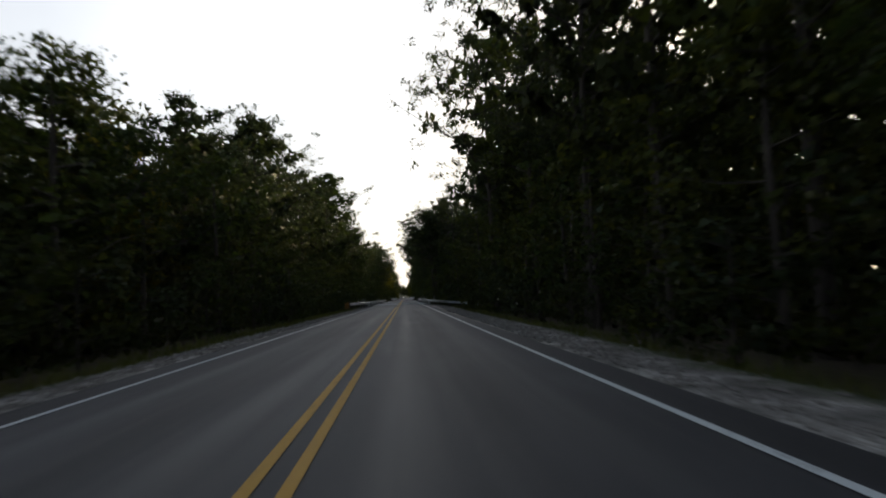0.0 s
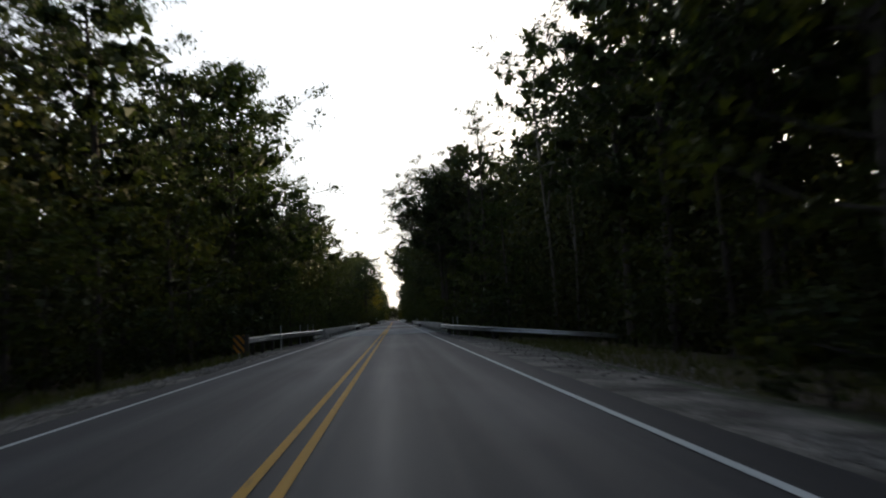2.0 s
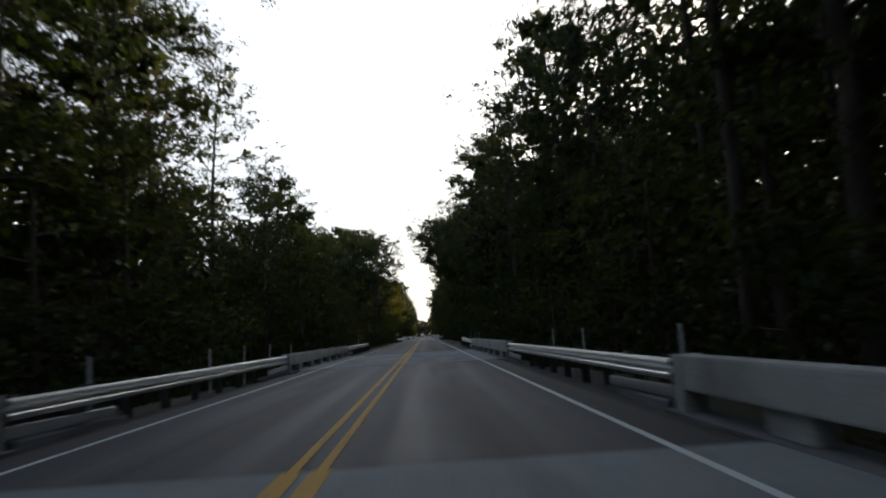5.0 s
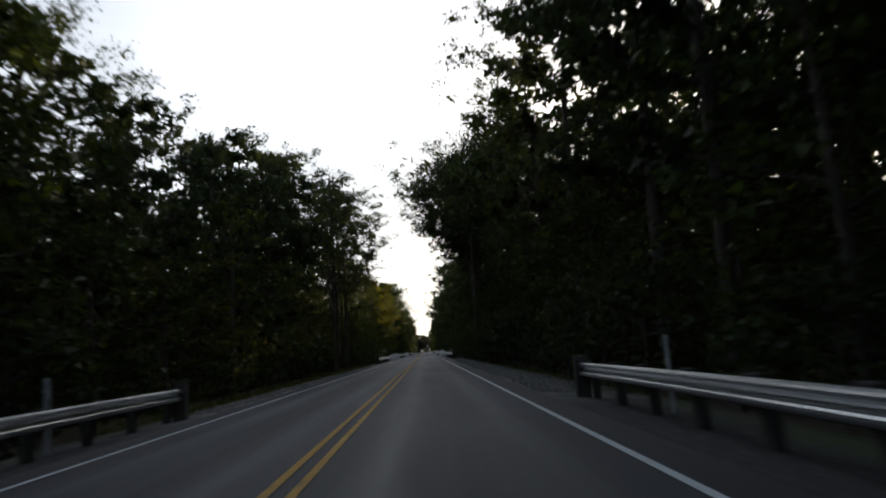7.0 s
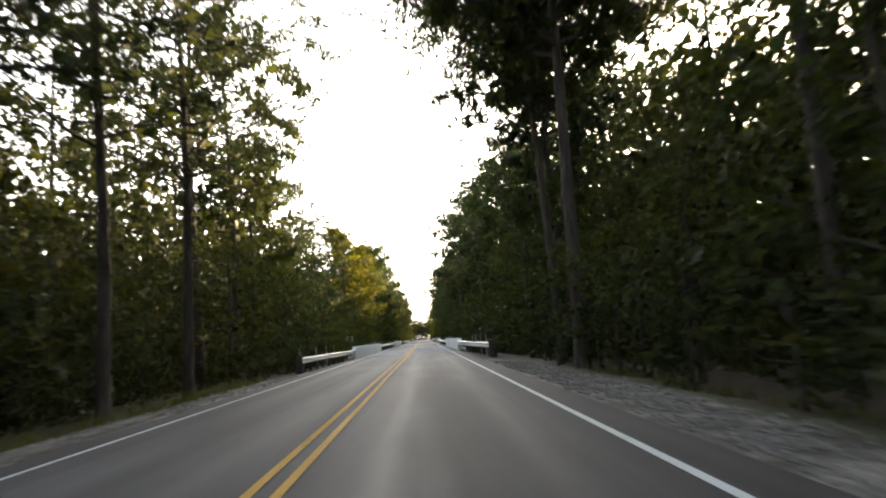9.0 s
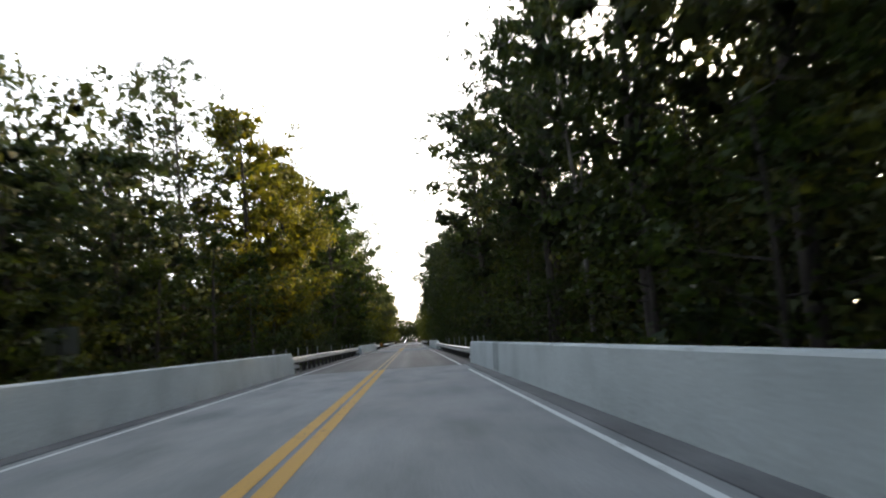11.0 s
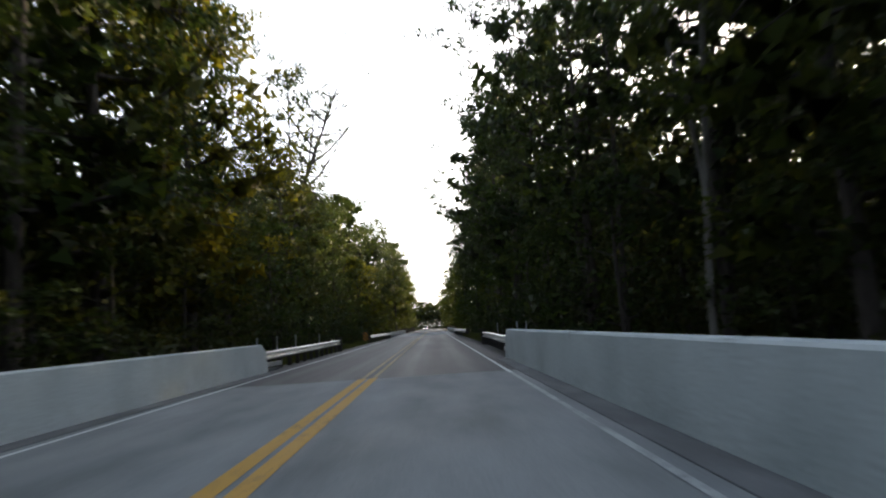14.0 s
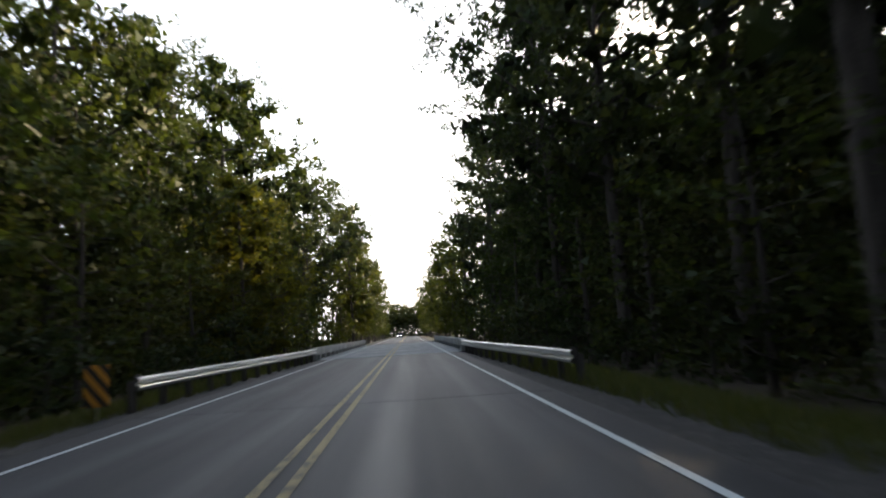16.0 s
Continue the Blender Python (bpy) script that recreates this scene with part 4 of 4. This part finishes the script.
def forest():
    r = random.Random(5)
    for p in PLACED:
        tree(*p)
    lh = np.array(LEFT_HEIGHTS, float)
    for side in (-1, 1):
        y = 2.0
        while y < 505:
            near = any(abs(p[2] - y) < 4.0 and p[1] * side > 0 and p[0] != "bare" for p in PLACED)
            if not near:
                kind = r.choices(["tall", "green", "airy", "yellow", "narrow"], [3.5 if side < 0 and y < 390 else 5 if side > 0 else 0.5, 5 if side < 0 else 1.5, 1.5, 0.35 if side < 0 and y > 330 else 0.02, 0.5])[0]
                if side < 0:
                    if 253 < y < 276:
                        kind = "airy"
                    if y > 442:
                        kind = "green"
                    tree(kind, -r.uniform(11.0, 13.5), y, np.interp(y, lh[:, 0], lh[:, 1]) * r.uniform(0.88, 1.06))
                else:
                    x = r.uniform(13.5, 15.5) if 64 < y < 100 else r.uniform(9.4, 11.8)
                    tree(kind, x, y, r.uniform(21.5, 26.5) - (3.0 if 340 < y < 425 else 0.0))
            y += r.uniform(6.2, 8.8)
        y = 1.0
        while y < 505:
            x = r.uniform(12.0, 13.5) if side > 0 and 66 < y < 97 else r.uniform(8.0, 9.8)
            if side > 0 and any(a < y < b for a, b in CLEAR):
                x = max(x, 11.0)
            if side > 0 and TRACK[0] < y < TRACK[1]:
                x += 4.0
            if side < 0 and 247 < y < 276:
                x += 4.5
            tree("edge", side * x, y, r.uniform(5.5, 11.0))
            y += r.uniform(5.0, 7.2)
        y = 1.0
        while y < 470:
            x = r.uniform(11.0, 12.5) if side > 0 and 66 < y < 97 else r.uniform(7.2, 8.5)
            if abs(y - 89) < 5:
                x += 1.2
            if side > 0 and any(a < y < b for a, b in CLEAR):
                x = max(x, 10.0)
            if side > 0 and TRACK[0] < y < TRACK[1]:
                x += 4.5
            if side < 0 and 247 < y < 276:
                x += 2.0
            tree("bush", side * x, y, r.uniform(1.8, 4.2), r.uniform(0.8, 1.2))
            y += r.uniform(4.4, 6.8)
    # a crown that leans over the verge between the first bridges, and crowns past the last bridge
    tree("overhang", 8.6, 150, 20.5, 0.85, 0.0)
    tree("green", -7.0, 531, 22.5, 0.95, 0.3)
    tree("yellow", -7.4, 541, 20, 1.0, 1.3)


forest()


def woods():
    """The deep forest behind the front trees and across the far end of the road: trunks and leaf masses joined into one."""
    rng, r = np.random.default_rng(21), random.Random(21)
    lh = np.array(LEFT_HEIGHTS, float)
    quads, facing, tv, tf = [], [], [], []

    far_quads, far_facing = [], []

    def leaves(p, build, size, slim, normal, far=False):
        (far_quads if far else quads).append(build(rng, p, size, slim))
        (far_facing if far else facing).append(normal)

    def roadward(p):
        """Soft normals of a leafy wall along the road."""
        lump = np.stack([np.sin(p[:, 1] * 0.9 + p[:, 2] * 0.5), np.sin(p[:, 1] * 1.3 + p[:, 0]), np.sin(p[:, 2] * 1.1 + p[:, 1] * 0.4)], 1)
        return unit(np.stack([-np.sign(p[:, 0]), np.zeros(len(p)), np.full(len(p), 0.5)], 1) + 0.5 * lump + rng.normal(0, 0.3, p.shape))

    def rough_tree(x, y, h, rad, n, size):
        z0 = ground_z(x, y)
        cen = []
        for i in range(26):
            u = r.random()
            a = r.uniform(0, 6.283)
            q = rad * math.sin(math.pi * (0.12 + 0.85 * u)) ** 0.7 * r.uniform(0.3, 1.0)
            cen.append((x + q * math.cos(a), y + q * math.sin(a), z0 + h * (0.28 + 0.70 * u)))
        mid, sq = np.array([x, y, z0 + h * 0.55]), np.array([1, 1, 2 * rad / h])
        for (p, v), build, sz, slim in ((clumps(rng, cen, rad * 0.32, 3 * n), small_leaves, size * 0.5, 0.48), (clumps(rng, cen, rad * 0.20, n // 3), leaf_quads, size, 0.5)):
            leaves(p, build, sz, slim, outward(rng, p, v, mid, sq), y > 506 and abs(x) < 30)
        tube(tv, tf, [Vector((x, y, z0 - 0.5)), Vector((x + r.uniform(-0.5, 0.5), y, z0 + h * 0.8))], [0.20, 0.06], 5)

    for side in (-1, 1):
        for x0, x1, step, n, size in ((15.5, 19, 6.5, 13, 0.66), (21, 27, 8.0, 8, 0.95)):
            y = -14.0
            while y < 560:
                h = np.interp(y, lh[:, 0], lh[:, 1]) * r.uniform(0.8, 1.0) + 1 if side < 0 else r.uniform(22, 27) - (4.0 if y > 340 else 0.0)
                if side < 0 and x0 > 20 and 380 < y < 412:
                    h = min(h, 15)
                if y > 505:
                    h = r.uniform(17, 23)
                rough_tree(side * r.uniform(x0, x1), y, h, r.uniform(4.5, 6.0), n, size)
                y += r.uniform(0.8, 1.2) * step
        # far front row, beyond the last bridge
        y = 507.0
        while y < 700:
            rough_tree(side * r.uniform(9, 12), y, r.uniform(24, 28) if side < 0 else r.uniform(18, 22), r.uniform(5, 6.5), 14, 0.62)
            rough_tree(side * r.uniform(7.5, 9), y + 2, r.uniform(6, 10), 3.2, 8, 0.5)
            y += r.uniform(5, 7)
        # thicket under the trees
        n = 135000
        y = rng.uniform(-6, 520, n)
        x = side * (10.5 + rng.uniform(0, 1, n) ** 1.3 * 6.5)
        if side > 0:
            x = np.where((y > 64) & (y < 99), x + 3.5, x)
        z = -1.0 + rng.uniform(0, 1, n) ** 1.2 * 10.5
        p = np.stack([x, y, z], 1)
        leaves(p, small_leaves, 0.27, 0.5, roadward(p))
    # tall leaf masses that close the forest
    for side, n in ((1, 130000), (-1, 105000)):
        y = rng.uniform(-10, 560, n)
        x = side * (16.5 + rng.uniform(0, 1, n) * 12)
        top = 26.0 - 6.0 * np.clip((y - 335) / 15, 0, 1) + 5.0 * np.clip((y - 478) / 12, 0, 1) - 6.0 * np.exp(-((y - 373) / 11) ** 2) - 8.0 * np.exp(-((y - 428) / 13) ** 2) - 9.0 * np.exp(-((y - 275) / 12) ** 2) if side > 0 else np.where((y > 382) & (y < 412), 0.45, 0.70 + 0.22 * np.clip((y - 425) / 15, 0, 1) - 0.4 * np.exp(-((y - 272) / 13) ** 2)) * np.interp(y, lh[:, 0], lh[:, 1])
        z = -1.5 + rng.uniform(0, 1, n) * (top + 2.0 * np.sin(y * 0.21) + 1.5 * np.sin(y * 0.083))
        p = np.stack([x, y, z], 1)
        leaves(p, small_leaves, 0.62, 0.5, roadward(p))
    for side, n in ((1, 30000), (-1, 19000)):
        y = rng.uniform(-20, 600, n)
        x = side * (31 + rng.uniform(0, 1, n) * 10)
        top = 27.0 - 7.0 * np.clip((y - 335) / 15, 0, 1) + 6.0 * np.clip((y - 478) / 12, 0, 1) - 5.0 * np.exp(-((y - 395) / 14) ** 2) - 7.0 * np.exp(-((y - 450) / 16) ** 2) - 9.0 * np.exp(-((y - 300) / 16) ** 2) if side > 0 else np.where((y > 382) & (y < 412), 0.45, 0.70 + 0.22 * np.clip((y - 425) / 15, 0, 1) - 0.4 * np.exp(-((y - 272) / 13) ** 2)) * np.interp(y, lh[:, 0], lh[:, 1])
        z = -1.5 + rng.uniform(0, 1, n) * (top + 2.0 * np.sin(y * 0.17) + 1.5 * np.sin(y * 0.07))
        p = np.stack([x, y, z], 1)
        leaves(p, leaf_quads, 1.6, 0.55, roadward(p))
    for side in (-1, 1):
        n = 9000
        pts = np.stack([side * rng.uniform(42, 48, n), rng.uniform(-30, 640, n), rng.uniform(-2, 10, n)], 1)
        leaves(pts, leaf_quads, 2.2, 0.55, roadward(pts))
    n = 15000
    p = np.stack([rng.uniform(-28, 28, n), rng.uniform(700, 722, n), rng.uniform(0, 1, n) * 10 - 0.5], 1)
    leaves(p, leaf_quads, 0.8, 0.36, outward(rng, p, 0, np.array([0, 760, 0]), np.ones(3)))
    # the forest goes on to both sides
    for side in (-1, 1):
        n = 30000
        x, y = side * rng.uniform(44, 150, n), rng.uniform(-60, 740, n)
        bumps = np.sin(x * 0.55 + 2 * np.sin(y * 0.11)) * np.sin(y * 0.6 + 1.5 * np.sin(x * 0.13))
        pts = np.stack([x, y, 12.0 + 2.6 * bumps + rng.uniform(-3.0, 2.0, n)], 1)
        leaves(pts, small_leaves, 2.6, 0.5, outward(rng, pts, 0, pts - np.array([0, 0, 1]), np.ones(3)))
    # the road bends out of sight: trees close the end
    for x in np.arange(-26, 27, 4.2):
        rough_tree(x, 705 + r.uniform(-6, 6) + abs(x) * 0.3, r.uniform(11, 15), 4.5, 16, 0.8)
        rough_tree(x + 2, 720 + r.uniform(-6, 6), r.uniform(13, 18), 5.5, 16, 0.9)
    tagged(obj("deep_woods", leaf_mesh("deep_woods", quads, LEAF_DARK, facing)), "deep dark forest foliage behind the roadside trees", "woods", kind="stuff")
    tagged(obj("far_woods", leaf_mesh("far_woods", far_quads, LEAF_FAR, far_facing)), "distant green woods, tinted as sunlit, where the road runs out of sight", "woods", kind="stuff")
    tagged(obj("deep_woods_trunks", mesh_from("deep_woods_trunks", tv, tf, BARK)), "dark thin trunks deep in the forest", "woods", kind="stuff")


woods()


# ---------------------------------------------------------------- gravel and grass on the verges
def gravel():
    rng = np.random.default_rng(31)
    base = np.array([(1, 0, 0), (-1, 0, 0), (0, 1, 0), (0, -1, 0), (0, 0, 1), (0, 0, -1)], float)
    tri = [(0, 2, 4), (2, 1, 4), (1, 3, 4), (3, 0, 4), (2, 0, 5), (1, 2, 5), (3, 1, 5), (0, 3, 5)]
    verts, faces = [], []
    for side, y0, y1, n in ((1, 4, 60, 2600), (-1, 8, 86, 2400), (1, 66, 92, 800), (1, 206, 272, 3600), (-1, 208, 274, 1200)):
        for _ in range(n):
            y = rng.uniform(y0, y1)
            spread = 1.9 * noise.noise((y * 0.35, side, 4.0)) if side > 0 and y0 == 206 else 0.0
            x = side * (4.3 + abs(rng.normal(0.75 + max(0.0, spread), 0.55)))
            if side > 0 and y0 == 66:
                x += rng.uniform(0, 4)
            s = rng.uniform(0.02, 0.07)
            p = base * s * rng.uniform(0.6, 1.2, (6, 1)) * np.array([1, 1, 0.7]) + (x, y, ground_z(x, y) + s * 0.3)
            k = len(verts)
            verts += [tuple(v) for v in p]
            faces += [(a + k, b + k, c + k) for a, b, c in tri]
    tagged(obj("gravel", mesh_from("gravel", verts, faces, GRAVEL)), "loose pale gravel on the road shoulder", "gravel", kind="stuff")


def grass():
    rng = np.random.default_rng(41)
    spots = []
    for side, y0, y1, x0, x1, n in ((-1, 404, 470, 5.2, 7.8, 7500), (1, 420, 470, 5.0, 8.0, 7500), (1, 60, 96, 7.5, 12.0, 2200), (-1, 5, 86, 5.6, 7.4, 2200), (1, 5, 60, 6.4, 7.8, 1200), (1, 206, 272, 7.4, 8.4, 900),
                                    (-1, 206, 274, 5.8, 7.4, 1800)):
        x, y = side * rng.uniform(x0, x1, n), rng.uniform(y0, y1, n)
        spots.append(np.stack([x, y, [ground_z(a, b) - 0.02 for a, b in zip(x, y)]], 1))
    p = np.repeat(np.concatenate(spots), 2, 0) + rng.normal(0, 0.05, (2 * sum(len(q) for q in spots), 3)) * (1, 1, 0)
    n = len(p)
    h = rng.uniform(0.12, 0.40, (n, 1))
    lean = np.stack([rng.normal(0, 0.35, n), rng.normal(0, 0.35, n), np.ones(n)], 1) * h
    side_v = unit(np.stack([rng.normal(size=n), rng.normal(size=n), np.zeros(n)], 1)) * 0.016
    quads = np.stack([p - side_v, p + side_v, p + lean + side_v * 0.2, p + lean - side_v * 0.2], 1)
    tagged(obj("grass", leaf_mesh("grass", [quads], GRASS)), "uneven green grass along the road verge", "grass", kind="stuff")


gravel()
grass()
